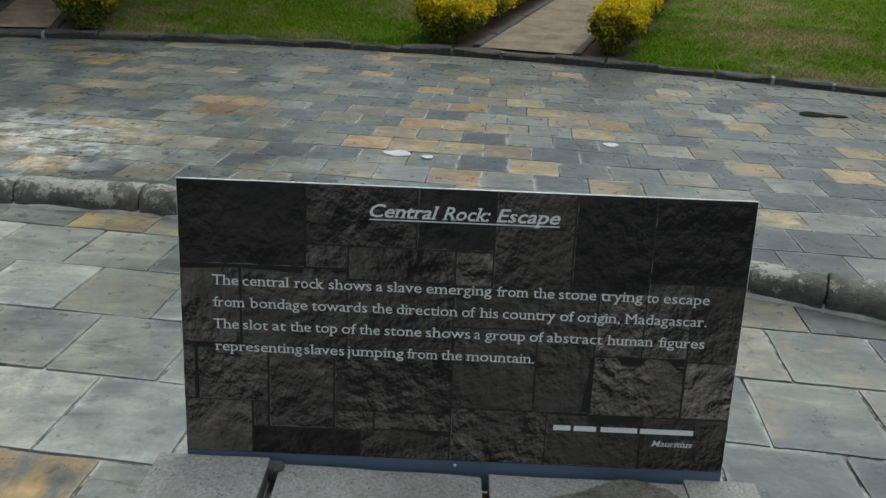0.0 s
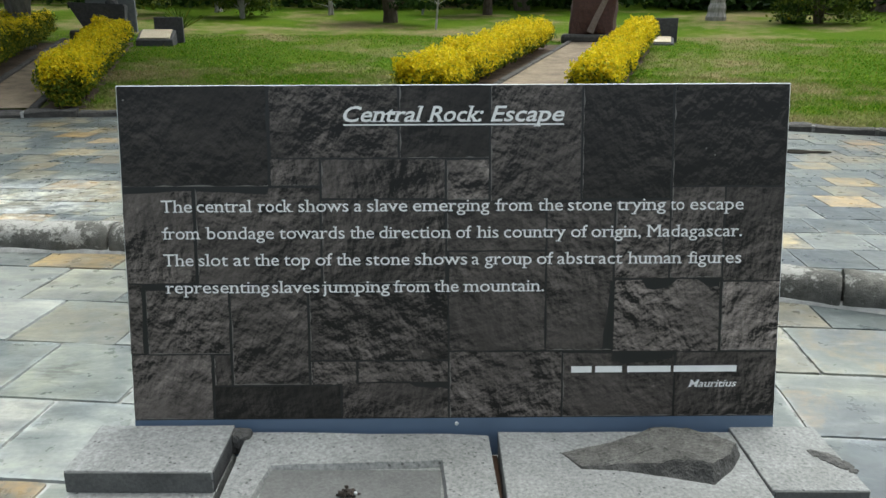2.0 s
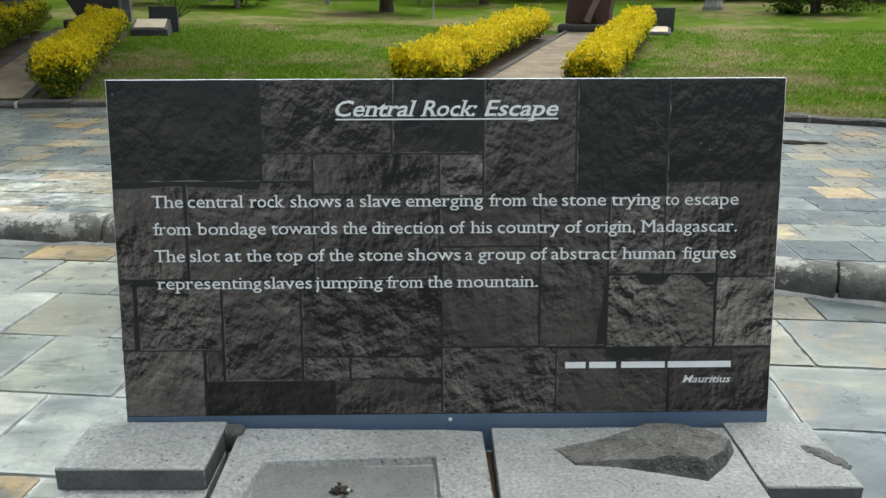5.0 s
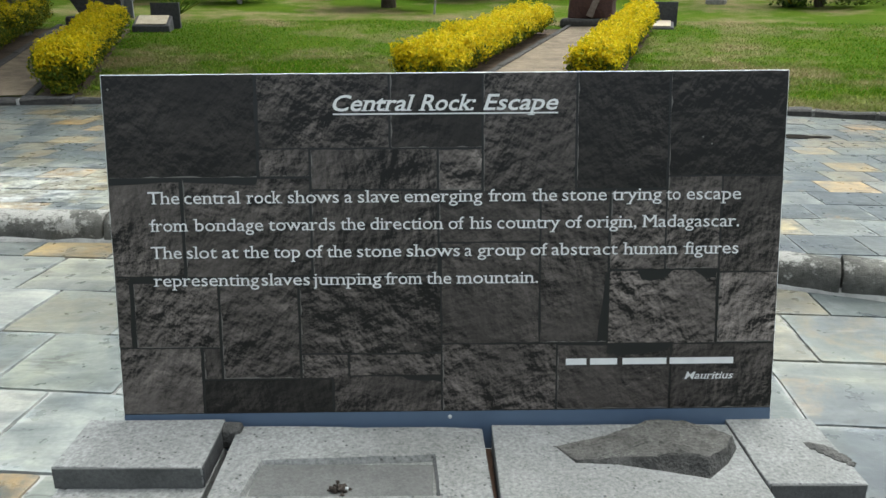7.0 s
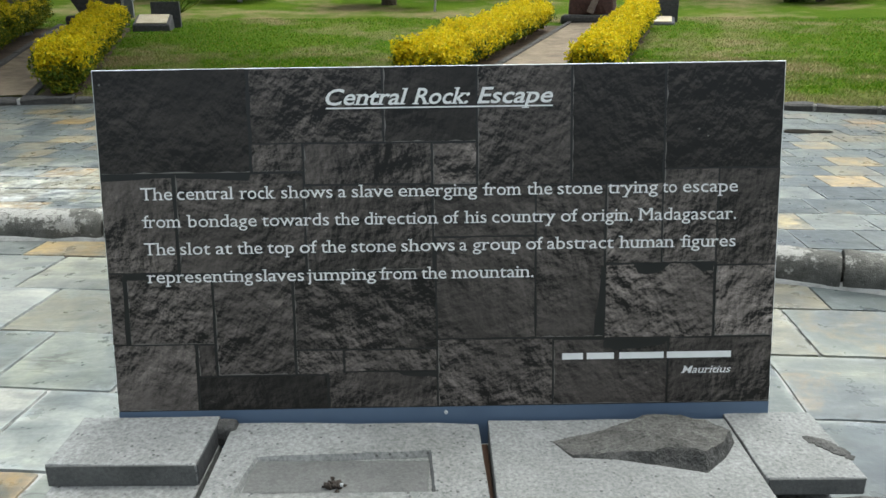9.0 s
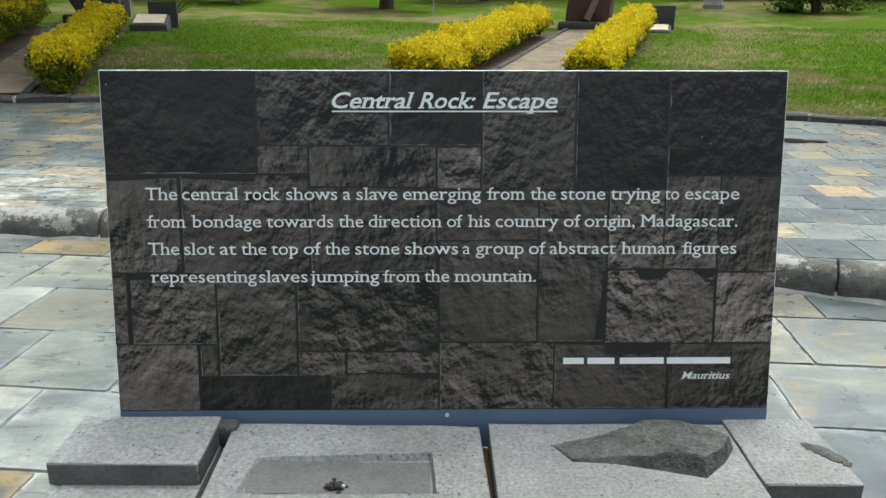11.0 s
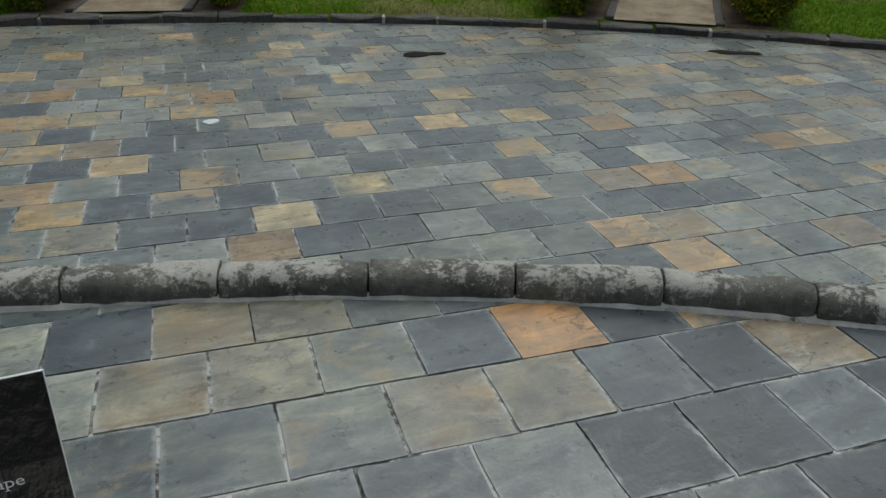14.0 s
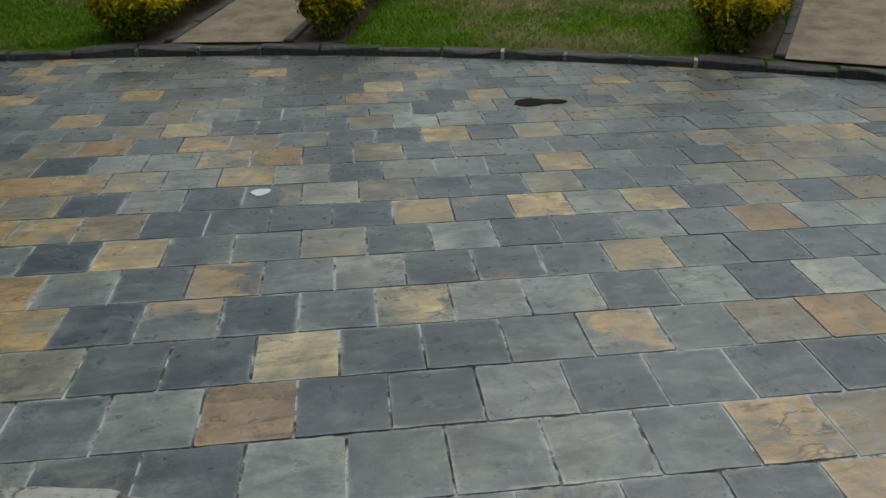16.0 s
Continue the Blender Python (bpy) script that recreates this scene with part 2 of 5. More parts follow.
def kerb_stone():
    """Grey worn concrete with pale blotches of lichen and lime, more of them towards the top."""
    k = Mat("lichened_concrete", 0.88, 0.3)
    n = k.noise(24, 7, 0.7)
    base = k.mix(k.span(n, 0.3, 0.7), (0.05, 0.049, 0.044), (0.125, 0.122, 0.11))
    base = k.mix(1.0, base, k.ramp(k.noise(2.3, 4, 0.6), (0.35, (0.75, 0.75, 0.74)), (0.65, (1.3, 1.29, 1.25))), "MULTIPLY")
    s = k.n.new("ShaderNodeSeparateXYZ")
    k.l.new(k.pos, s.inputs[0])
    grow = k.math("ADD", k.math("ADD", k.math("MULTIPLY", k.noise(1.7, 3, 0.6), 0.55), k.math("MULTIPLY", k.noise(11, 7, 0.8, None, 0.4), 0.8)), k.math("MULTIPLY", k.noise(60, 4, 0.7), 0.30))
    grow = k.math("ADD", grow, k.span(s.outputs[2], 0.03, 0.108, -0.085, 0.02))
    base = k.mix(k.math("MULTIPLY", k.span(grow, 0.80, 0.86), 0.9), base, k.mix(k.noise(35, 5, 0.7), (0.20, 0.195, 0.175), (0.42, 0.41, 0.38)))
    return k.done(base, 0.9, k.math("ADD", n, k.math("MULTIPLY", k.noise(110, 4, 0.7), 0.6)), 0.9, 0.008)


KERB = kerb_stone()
EDGING = worn_stone("dark_edging_stone", (0.022, 0.021, 0.019), (0.072, 0.067, 0.06), 4.0, (0.3, 0.285, 0.25), 0.88, 1.0)
BASALT = worn_stone("dark_basalt", (0.03, 0.03, 0.032), (0.075, 0.073, 0.075), 5.0, (0.15, 0.14, 0.13), 0.95)
GRANITE = worn_stone("grey_granite", (0.12, 0.125, 0.13), (0.2, 0.205, 0.21), 4.0, (0.3, 0.3, 0.3), 0.93, 0.3)
REDROCK = worn_stone("red_brown_rock", (0.045, 0.022, 0.017), (0.085, 0.04, 0.03), 2.0, (0.13, 0.09, 0.075), 0.9)
PALE_ROCK = worn_stone("pale_carved_rock", (0.13, 0.10, 0.08), (0.24, 0.19, 0.16), 6.0, (0.33, 0.28, 0.25), 0.85)


def cut_stone():
    k = Mat("pored_grey_stone", 0.8)
    n = k.noise(9, 5, 0.65)
    base = k.ramp(n, (0.25, (0.145, 0.148, 0.145)), (0.75, (0.235, 0.238, 0.232)))
    grain = k.noise(200, 5, 0.7)
    base = k.mix(1.0, base, k.ramp(grain, (0.32, (0.58, 0.58, 0.58)), (0.68, (1.36, 1.36, 1.36))), "MULTIPLY")
    stain = k.noise(3.5, 6, 0.7, None, 0.5)
    base = k.mix(1.0, base, k.ramp(stain, (0.36, (0.82, 0.82, 0.80)), (0.62, (1.12, 1.12, 1.12))), "MULTIPLY")
    pores = k.span(k.cells(95), 0.12, 0.22)
    some = k.span(k.noise(30, 2), 0.47, 0.56)
    hole = k.math("MULTIPLY", k.math("SUBTRACT", 1.0, pores), some)
    base = k.mix(hole, base, (0.06, 0.06, 0.058))
    return k.done(base, 0.82, k.math("SUBTRACT", k.math("MULTIPLY", grain, 0.4), hole), 0.5, 0.002)


def broken_stone():
    k = Mat("broken_grey_stone", 0.9)
    n = k.noise(30, 6, 0.7)
    base = k.ramp(n, (0.3, (0.028, 0.027, 0.025)), (0.7, (0.105, 0.102, 0.095)))
    spots = k.span(k.cells(150), 0.1, 0.25)
    base = k.mix(k.math("MULTIPLY", k.math("SUBTRACT", 1.0, spots), 0.6), base, (0.05, 0.048, 0.045))
    return k.done(base, 0.9, k.math("ADD", n, k.math("MULTIPLY", k.noise(180, 3), 0.5)), 1.0, 0.009)


CUT, BROKEN = cut_stone(), broken_stone()
SUNK_DARK = worn_stone("dark_sawn_stone", (0.035, 0.036, 0.037), (0.075, 0.076, 0.077), 20.0, (0.14, 0.14, 0.135), 0.95, 0.4)


def dry_patches(k):
    return k.math("ADD", k.noise(0.33, 4, 0.6), k.math("MULTIPLY", k.noise(2.6, 4, 0.7), 0.32))


def turf():
    k = Mat("lawn_turf", 0.95, 0.03)
    fine = k.noise(24, 5, 0.7)
    green = k.mix(k.span(fine, 0.3, 0.7), (0.032, 0.068, 0.003), (0.065, 0.118, 0.007))
    green = k.mix(k.span(k.noise(0.6, 3), 0.35, 0.65), green, (0.07, 0.108, 0.008))
    straw = k.mix(k.span(fine, 0.3, 0.7), (0.11, 0.094, 0.04), (0.22, 0.185, 0.095))
    return k.done(k.mix(k.span(dry_patches(k), 0.645, 0.80), green, straw), 0.95, fine, 0.8, 0.03)


def blades():
    k = Mat("grass_blade", 0.7, 0.08)
    c = k.chance()
    green = k.ramp(c, (0.0, (0.045, 0.115, 0.004)), (0.5, (0.085, 0.18, 0.007)), (0.85, (0.145, 0.22, 0.016)), (1.0, (0.27, 0.235, 0.08)))
    straw = k.ramp(c, (0.0, (0.20, 0.17, 0.075)), (0.6, (0.30, 0.26, 0.13)), (1.0, (0.10, 0.15, 0.025)))
    return thin(k, k.mix(k.span(dry_patches(k), 0.645, 0.80), green, straw), 0.45)


def thin(k, colour, share):
    """Lets light through a leaf."""
    t = k.n.new("ShaderNodeBsdfTranslucent")
    k.set(t.inputs["Color"], colour)
    mx = k.n.new("ShaderNodeMixShader")
    mx.inputs[0].default_value = share
    k.l.new(k.b.outputs[0], mx.inputs[1])
    k.l.new(t.outputs[0], mx.inputs[2])
    k.l.new(mx.outputs[0], k.n["Material Output"].inputs["Surface"])
    return k.done(colour)


def leaves(name, *stops):
    k = Mat(name, 0.6, 0.12)
    return thin(k, k.mix(1.0, k.ramp(k.chance(), *stops), k.ramp(k.noise(30, 2), (0.3, (0.8, 0.8, 0.8)), (0.7, (1.2, 1.2, 1.2))), "MULTIPLY"), 0.4)


def bark(name, a, b):
    k = Mat(name, 0.9, 0.2)
    st = k.vmath("MULTIPLY", k.pos, (1, 1, 0.25))
    n = k.noise(18, 5, 0.7, st)
    return k.done(k.mix(k.span(n, 0.3, 0.7), a, b), 0.92, n, 0.9, 0.02)


TURF, BLADE = turf(), blades()
GOLD = leaves("golden_leaf", (0.0, (0.50, 0.37, 0.006)), (0.5, (0.72, 0.56, 0.010)), (0.8, (0.55, 0.48, 0.012)), (1.0, (0.27, 0.31, 0.015)))
LIME = leaves("lime_leaf", (0.0, (0.035, 0.07, 0.008)), (0.5, (0.11, 0.15, 0.014)), (0.8, (0.30, 0.27, 0.015)), (1.0, (0.06, 0.10, 0.01)))
LEAF = leaves("dark_green_leaf", (0.0, (0.012, 0.03, 0.007)), (0.5, (0.024, 0.054, 0.010)), (1.0, (0.05, 0.09, 0.016)))
FRESH = leaves("fresh_green_leaf", (0.0, (0.035, 0.065, 0.009)), (0.5, (0.07, 0.11, 0.014)), (1.0, (0.14, 0.16, 0.02)))
BARK = bark("brown_bark", (0.05, 0.038, 0.028), (0.13, 0.105, 0.08))
PALE_BARK = bark("pale_bark", (0.16, 0.15, 0.135), (0.42, 0.40, 0.37))
GREY_BARK = bark("smooth_grey_bark", (0.10, 0.095, 0.088), (0.19, 0.18, 0.168))
TWIG = bark("hedge_twig", (0.05, 0.03, 0.02), (0.11, 0.075, 0.05))


def sandy(name, a, b, bump=0.5):
    k = Mat(name, 0.95, 0.2)
    n = k.noise(3.0, 6, 0.7)
    g = k.noise(60, 4, 0.7)
    base = k.mix(1.0, k.mix(k.span(n, 0.36, 0.64), a, b), k.ramp(g, (0.3, (0.7, 0.7, 0.7)), (0.7, (1.25, 1.25, 1.25))), "MULTIPLY")
    return k.done(base, 0.95, g, bump, 0.01)


PATH_SAND = sandy("sandy_path", (0.125, 0.10, 0.072), (0.235, 0.19, 0.135))
SOIL = sandy("bare_soil", (0.045, 0.032, 0.022), (0.11, 0.08, 0.055), 0.9)
PLAQUE = sandy("beige_plaque", (0.42, 0.36, 0.26), (0.52, 0.46, 0.35), 0.1)


def plain(name, colour, rough=0.5, scale=30):
    k = Mat(name, rough)
    return k.done(k.mix(k.span(k.noise(scale, 4), 0.3, 0.7), tuple(0.85 * v for v in colour), colour), rough)


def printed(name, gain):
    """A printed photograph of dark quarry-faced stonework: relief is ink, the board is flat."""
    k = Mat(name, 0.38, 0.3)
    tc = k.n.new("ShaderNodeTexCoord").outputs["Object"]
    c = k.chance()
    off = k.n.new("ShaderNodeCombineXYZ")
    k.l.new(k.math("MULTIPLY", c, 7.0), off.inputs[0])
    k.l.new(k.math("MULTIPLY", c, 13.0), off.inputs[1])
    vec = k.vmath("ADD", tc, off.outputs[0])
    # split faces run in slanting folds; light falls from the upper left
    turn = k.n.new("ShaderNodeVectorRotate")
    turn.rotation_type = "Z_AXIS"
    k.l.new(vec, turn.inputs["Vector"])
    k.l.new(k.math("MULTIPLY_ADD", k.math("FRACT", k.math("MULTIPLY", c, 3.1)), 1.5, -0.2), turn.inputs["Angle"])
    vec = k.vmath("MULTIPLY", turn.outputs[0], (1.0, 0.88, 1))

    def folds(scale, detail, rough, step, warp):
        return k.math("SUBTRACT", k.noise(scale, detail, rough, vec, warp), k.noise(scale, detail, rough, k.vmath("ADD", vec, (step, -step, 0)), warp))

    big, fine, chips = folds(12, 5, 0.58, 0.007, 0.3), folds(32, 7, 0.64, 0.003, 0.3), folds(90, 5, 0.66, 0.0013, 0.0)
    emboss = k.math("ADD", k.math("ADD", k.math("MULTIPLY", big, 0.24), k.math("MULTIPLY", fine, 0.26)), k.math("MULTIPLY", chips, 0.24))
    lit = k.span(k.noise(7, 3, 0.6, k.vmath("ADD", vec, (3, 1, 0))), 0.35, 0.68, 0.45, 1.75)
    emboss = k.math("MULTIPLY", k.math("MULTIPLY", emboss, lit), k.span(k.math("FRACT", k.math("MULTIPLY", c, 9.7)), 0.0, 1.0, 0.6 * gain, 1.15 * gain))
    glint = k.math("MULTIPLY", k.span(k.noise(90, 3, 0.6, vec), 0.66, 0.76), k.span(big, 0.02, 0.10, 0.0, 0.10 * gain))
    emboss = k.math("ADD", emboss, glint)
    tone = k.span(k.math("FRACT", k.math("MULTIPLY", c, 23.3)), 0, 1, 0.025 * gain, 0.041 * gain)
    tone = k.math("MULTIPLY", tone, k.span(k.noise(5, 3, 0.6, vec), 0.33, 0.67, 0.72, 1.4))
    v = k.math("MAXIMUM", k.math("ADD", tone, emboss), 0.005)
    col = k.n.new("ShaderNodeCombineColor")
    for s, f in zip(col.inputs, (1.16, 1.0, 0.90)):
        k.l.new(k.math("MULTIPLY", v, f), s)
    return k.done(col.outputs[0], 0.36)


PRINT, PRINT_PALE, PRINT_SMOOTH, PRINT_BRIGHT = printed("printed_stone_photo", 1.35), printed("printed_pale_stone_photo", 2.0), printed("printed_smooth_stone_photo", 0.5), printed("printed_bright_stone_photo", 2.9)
INK_DARK = plain("printed_black", (0.004, 0.004, 0.004), 0.36)
INK_LIGHT = plain("printed_highlight", (0.13, 0.122, 0.112), 0.36, 200)
INK_WHITE = plain("printed_white", (0.78, 0.78, 0.77), 0.4)
STRIP = plain("blue_grey_film", (0.085, 0.125, 0.19), 0.4, 12)
BOARD = plain("white_board_core", (0.62, 0.64, 0.64), 0.5)
RUST = plain("rust_stain", (0.09, 0.05, 0.03), 0.9)
DEBRIS = plain("dark_debris", (0.03, 0.022, 0.016), 0.9, 90)
WHITE = plain("white_paint", (0.46, 0.48, 0.48), 0.8)
PIT = Mat("damp_earth", 1.0, 0.02).done((0.02, 0.018, 0.015))

# ---------------- ground, terrace, ring ----------------


def disc(name, r0, r1, z, material, steps=160, depth=0.12):
    v, f = [], []
    for i in range(steps):
        a = 2 * math.pi * i / steps
        s, c = math.sin(a), math.cos(a)
        for r, h in ((r0, z), (r1, z), (r1, z - depth)):
            v.append((CX + r * s, CY + r * c, h))
    for i in range(steps):
        j = (i + 1) % steps
        f += [(3 * i, 3 * i + 1, 3 * j + 1, 3 * j), (3 * i + 1, 3 * i + 2, 3 * j + 2, 3 * j + 1)]
    return new(name, mesh_of(name, v, f, material))


def ground_sheet():
    radii = [0.02, 9, R_LAWN - 0.1, R_LAWN, 16, 17, 18, 19, 20, 21, 22, 23, 24, 26, 28, 30, 33, 37, 42, 50, 65, 90, 140, 250, 500, 1200]
    steps, v, f = 180, [], []
    for r in radii:
        for i in range(steps):
            a = 2 * math.pi * i / steps
            z = -0.36 if r < R_LAWN - 0.05 else lawn_z(min(r, 50)) + (noise.noise(Vector((r * math.sin(a), r * math.cos(a), 0)) * 0.25) * 0.012 if r > 16.5 else 0)
            v.append((CX + r * math.sin(a), CY + r * math.cos(a), z))
    for k in range(len(radii) - 1):
        for i in range(steps):
            j = (i + 1) % steps
            f.append((k * steps + i, (k + 1) * steps + i, (k + 1) * steps + j, k * steps + j))
    return new("ground", mesh_of("ground", v, f, TURF, smooth=True))


tagged(ground_sheet(), "gently rising green lawn with dry straw patches", "lawn", kind="structure")
terrace = tagged(disc("floor_terrace", 0.02, R_KERB_IN + 0.03, -0.005, MORTAR), "round terrace bed of lime mortar under slate tiles", "floor", kind="structure")
ring = tagged(disc("pavement_ring", R_KERB_OUT - 0.05, R_RING + 0.02, Z_RING - 0.005, MORTAR), "ring-shaped walkway bed of mortar under slate tiles", "pavement", kind="structure")


def clip(poly, inside, cut):
    out = []
    for a, b in zip(poly, poly[1:] + poly[:1]):
        ia, ib = inside(a), inside(b)
        if ia:
            out.append(a)
        if ia != ib:
            out.append(cut(a, b))
    return out


def clip_circle(poly, r, keep_in):
    d = lambda p: (math.hypot(p[0] - CX, p[1] - CY) - r) * (1 if keep_in else -1)
    cut = lambda a, b: tuple(a[k] + (b[k] - a[k]) * d(a) / (d(a) - d(b)) for k in (0, 1))
    return clip(poly, lambda p: d(p) <= 0, cut)


def tile_geometry(poly, z, jig, bevel=0.0015, depth=0.02):
    """A slab of slate: top with a chamfer, and sides. Returns verts, faces and a uv for each corner."""
    n = len(poly)
    cx, cy = sum(p[0] for p in poly) / n, sum(p[1] for p in poly) / n
    xs, ys = [p[0] for p in poly], [p[1] for p in poly]
    w, h = max(xs) - min(xs) + 1e-6, max(ys) - min(ys) + 1e-6
    v, uvv = [], []
    for ins, dz in ((bevel, 0.0), (0.0, -depth)):
        for x, y in poly:
            L = math.hypot(x - cx, y - cy) + 1e-9
            s = 1 - 1.4 * ins / L
            v.append((cx + (x - cx) * s, cy + (y - cy) * s, z + dz + jig[0] + jig[1] * (x - cx) + jig[2] * (y - cy)))
            uvv.append(((x - min(xs)) / w, (y - min(ys)) / h))
    f = [tuple(range(n))]
    for k in (0,):
        for i in range(n):
            j = (i + 1) % n
            f.append((k * n + i, (k + 1) * n + i, (k + 1) * n + j, k * n + j))
    return v, f, [uvv[i] for face in f for i in face]


# kinds of slate, course by course: s grey, d deep blue, D midnight blue, o ochre, r rusty, R orange, b grey-brown, p
# milky, t stained, w pale with painted sky sheen
RING_COURSES = {-2: ".......ssdo..", -1: "..ddsssssob..", 0: "..ssrdssdsdd.", 1: ".bddodssosbr.", 2: ".odtdsospspdp", 3: "rsdtspststssd", 4: ".dodsodpddssr",
                5: "obdssdtsopod.", 6: "odpdsbbddbd..", 7: ".osopdossos..", 8: "d..ortbso....", 9: "rs.b.ddo.o..."}
# the leftmost p and w tiles are lightened to stand for sky sheen
TERRACE_COURSES = {-4: ".........DdDDsDdDd", -3: "pwtpwp..sdDdDDsDDd", -2: "pwwwwp..sdsDDdDDsD", -1: "pppwwpsstbbdDbDDsD", 0: "pwpwwp.bbsdRDtDsDd", 1: "wptpwpdbbs....", 2: "potpwp"}
# single tiles beyond those courses: x along, y across
OCHRE_FAR = [(-0.43, 5.38), (-0.50, 6.74), (1.56, 6.68), (3.34, 2.87), (3.35, 6.42), (0.18, 5.24), (-0.94, 5.94), (-0.26, 4.69), (-0.86, 4.78), (-0.83, 4.40),
             (-0.57, 4.07), (-3.55, 5.21), (-2.56, 3.80), (-2.93, 3.07), (-1.03, 4.10), (0.63, 4.72), (-0.35, 4.09), (-0.25, 3.56), (-0.11, 3.14), (0.09, 5.71)]
BUFF_TERRACE = [(-1.67, 1.76), (2.61, 0.83), (-0.96, 0.46), (-0.6, 0.75)]
pick = random.Random(21)
# tiles left of the sign that get the painted sheen
PALE_TERRACE = [(-2.6 + 0.168 * i, -0.1 + 0.3205 * j) for i in range(14) for j in range(6) if pick.random() < 0.5]


def pave(parent, turn, TW, TH, drift, v0, u0, rows, cols, z, r, keep_in, courses, first, singles, near, share):
    """Slate in running bond on the slanted grid, cut along the circle. Whole tiles inside 'near' are parts; the others are joined."""
    ca, sa = math.cos(turn), math.sin(turn)
    wanted = {}
    for m, places in singles.items():
        for p, q in places:
            x, y = p * 0.9951 + q * 0.0993, -p * 0.0993 + q * 0.9951
            u, v = x * ca + y * sa, -x * sa + y * ca
            k = math.floor((v - v0) / TH)
            wanted[(k, math.floor((u - u0 - drift * k - (k % 2) * TW / 2) / TW))] = m
    for k, line in courses.items():
        for i, letter in enumerate(line):
            if letter in KINDS:
                wanted[(k, first + i)] = KINDS[letter]
    shapes = {}
    for m in KINDS.values():
        shapes[m] = []
        for i in range(9):
            w, h = TW / 2 - 0.0005, TH / 2 - 0.0005
            outline = []
            slant = [rnd.uniform(0.0, 0.0022) for _ in range(8)]
            for side, ((ax, ay), (bx, by)) in enumerate(zip(((-w, -h), (w, -h), (w, h), (-w, h)), ((w, -h), (w, h), (-w, h), (-w, -h)))):
                for t in (0.0, 0.05, rnd.uniform(0.1, 0.2), rnd.uniform(0.28, 0.42), rnd.uniform(0.5, 0.64), rnd.uniform(0.72, 0.86), 0.95):
                    px, py = ax + (bx - ax) * t, ay + (by - ay) * t
                    pull = slant[side] * (1 - t) + slant[side + 4] * t + rnd.uniform(0.0, 0.0042) + (0.0012 if t == 0 else 0)
                    outline.append((px - math.copysign(pull, px) if abs(px) > w * 0.99 else px, py - math.copysign(pull, py) if abs(py) > h * 0.99 else py))
            tv, tf, tu = tile_geometry(outline, 0, (0, 0, 0))
            shapes[m].append(mesh_of("slate_tile", tv, tf, m, tu))
    joined = {m: ([], [], []) for m in shapes}
    count = 0
    for k in range(*rows):
        slip = drift * k + rnd.uniform(-0.004, 0.004)
        for i in range(*cols):
            u, v = u0 + (k % 2) * TW / 2 + slip + (i + 0.5) * TW, v0 + (k + 0.5) * TH
            x, y = u * ca - v * sa, u * sa + v * ca
            rr = math.hypot(x - CX, y - CY)
            if keep_in and rr > r + 0.3 or not keep_in and (rr < r - 0.3 or rr > R_RING + 0.3):
                continue
            luck = rnd.random()
            m = wanted.get((k, i)) or (SLATE if luck > share else BUFF if luck < share * 0.45 or near(u, v) and luck < share * 0.75 else SLATE if near(u, v) else RUSTY if luck > share * 0.93 else OCHRE)
            jig = (rnd.uniform(-0.002, 0.002), rnd.uniform(-0.007, 0.007), rnd.uniform(-0.007, 0.007))
            whole = rr < r - 0.24 if keep_in else r + 0.24 < rr < R_RING - 0.24
            if whole and near(u, v) and count < 300:
                count += 1
                ob = new("slate_tile", rnd.choice(shapes[m]))
                ob.matrix_world = Matrix.Translation((x, y, z + jig[0])) @ Euler((jig[2], -jig[1], turn)).to_matrix().to_4x4()
                ob.parent = parent
                continue
            w, h = TW / 2 - 0.002, TH / 2 - 0.002
            poly = [(x + a * ca - b * sa, y + a * sa + b * ca) for a, b in ((-w, -h), (w, -h), (w, h), (-w, h))]
            poly = clip_circle(poly, r, keep_in)
            if not keep_in and len(poly) > 2:
                poly = clip_circle(poly, R_RING, True)
            if len(poly) < 3:
                continue
            tv, tf, tu = tile_geometry(poly, z, jig)
            V, F, U = joined[m]
            F += [tuple(q + len(V) for q in face) for face in tf]
            V += tv
            U += tu
    for m, (V, F, U) in joined.items():
        if V:
            ob = new("cut_tiles", mesh_of("cut_tiles", V, F, m, U))
            ob.parent = parent
            tagged(ob, kind="stuff")


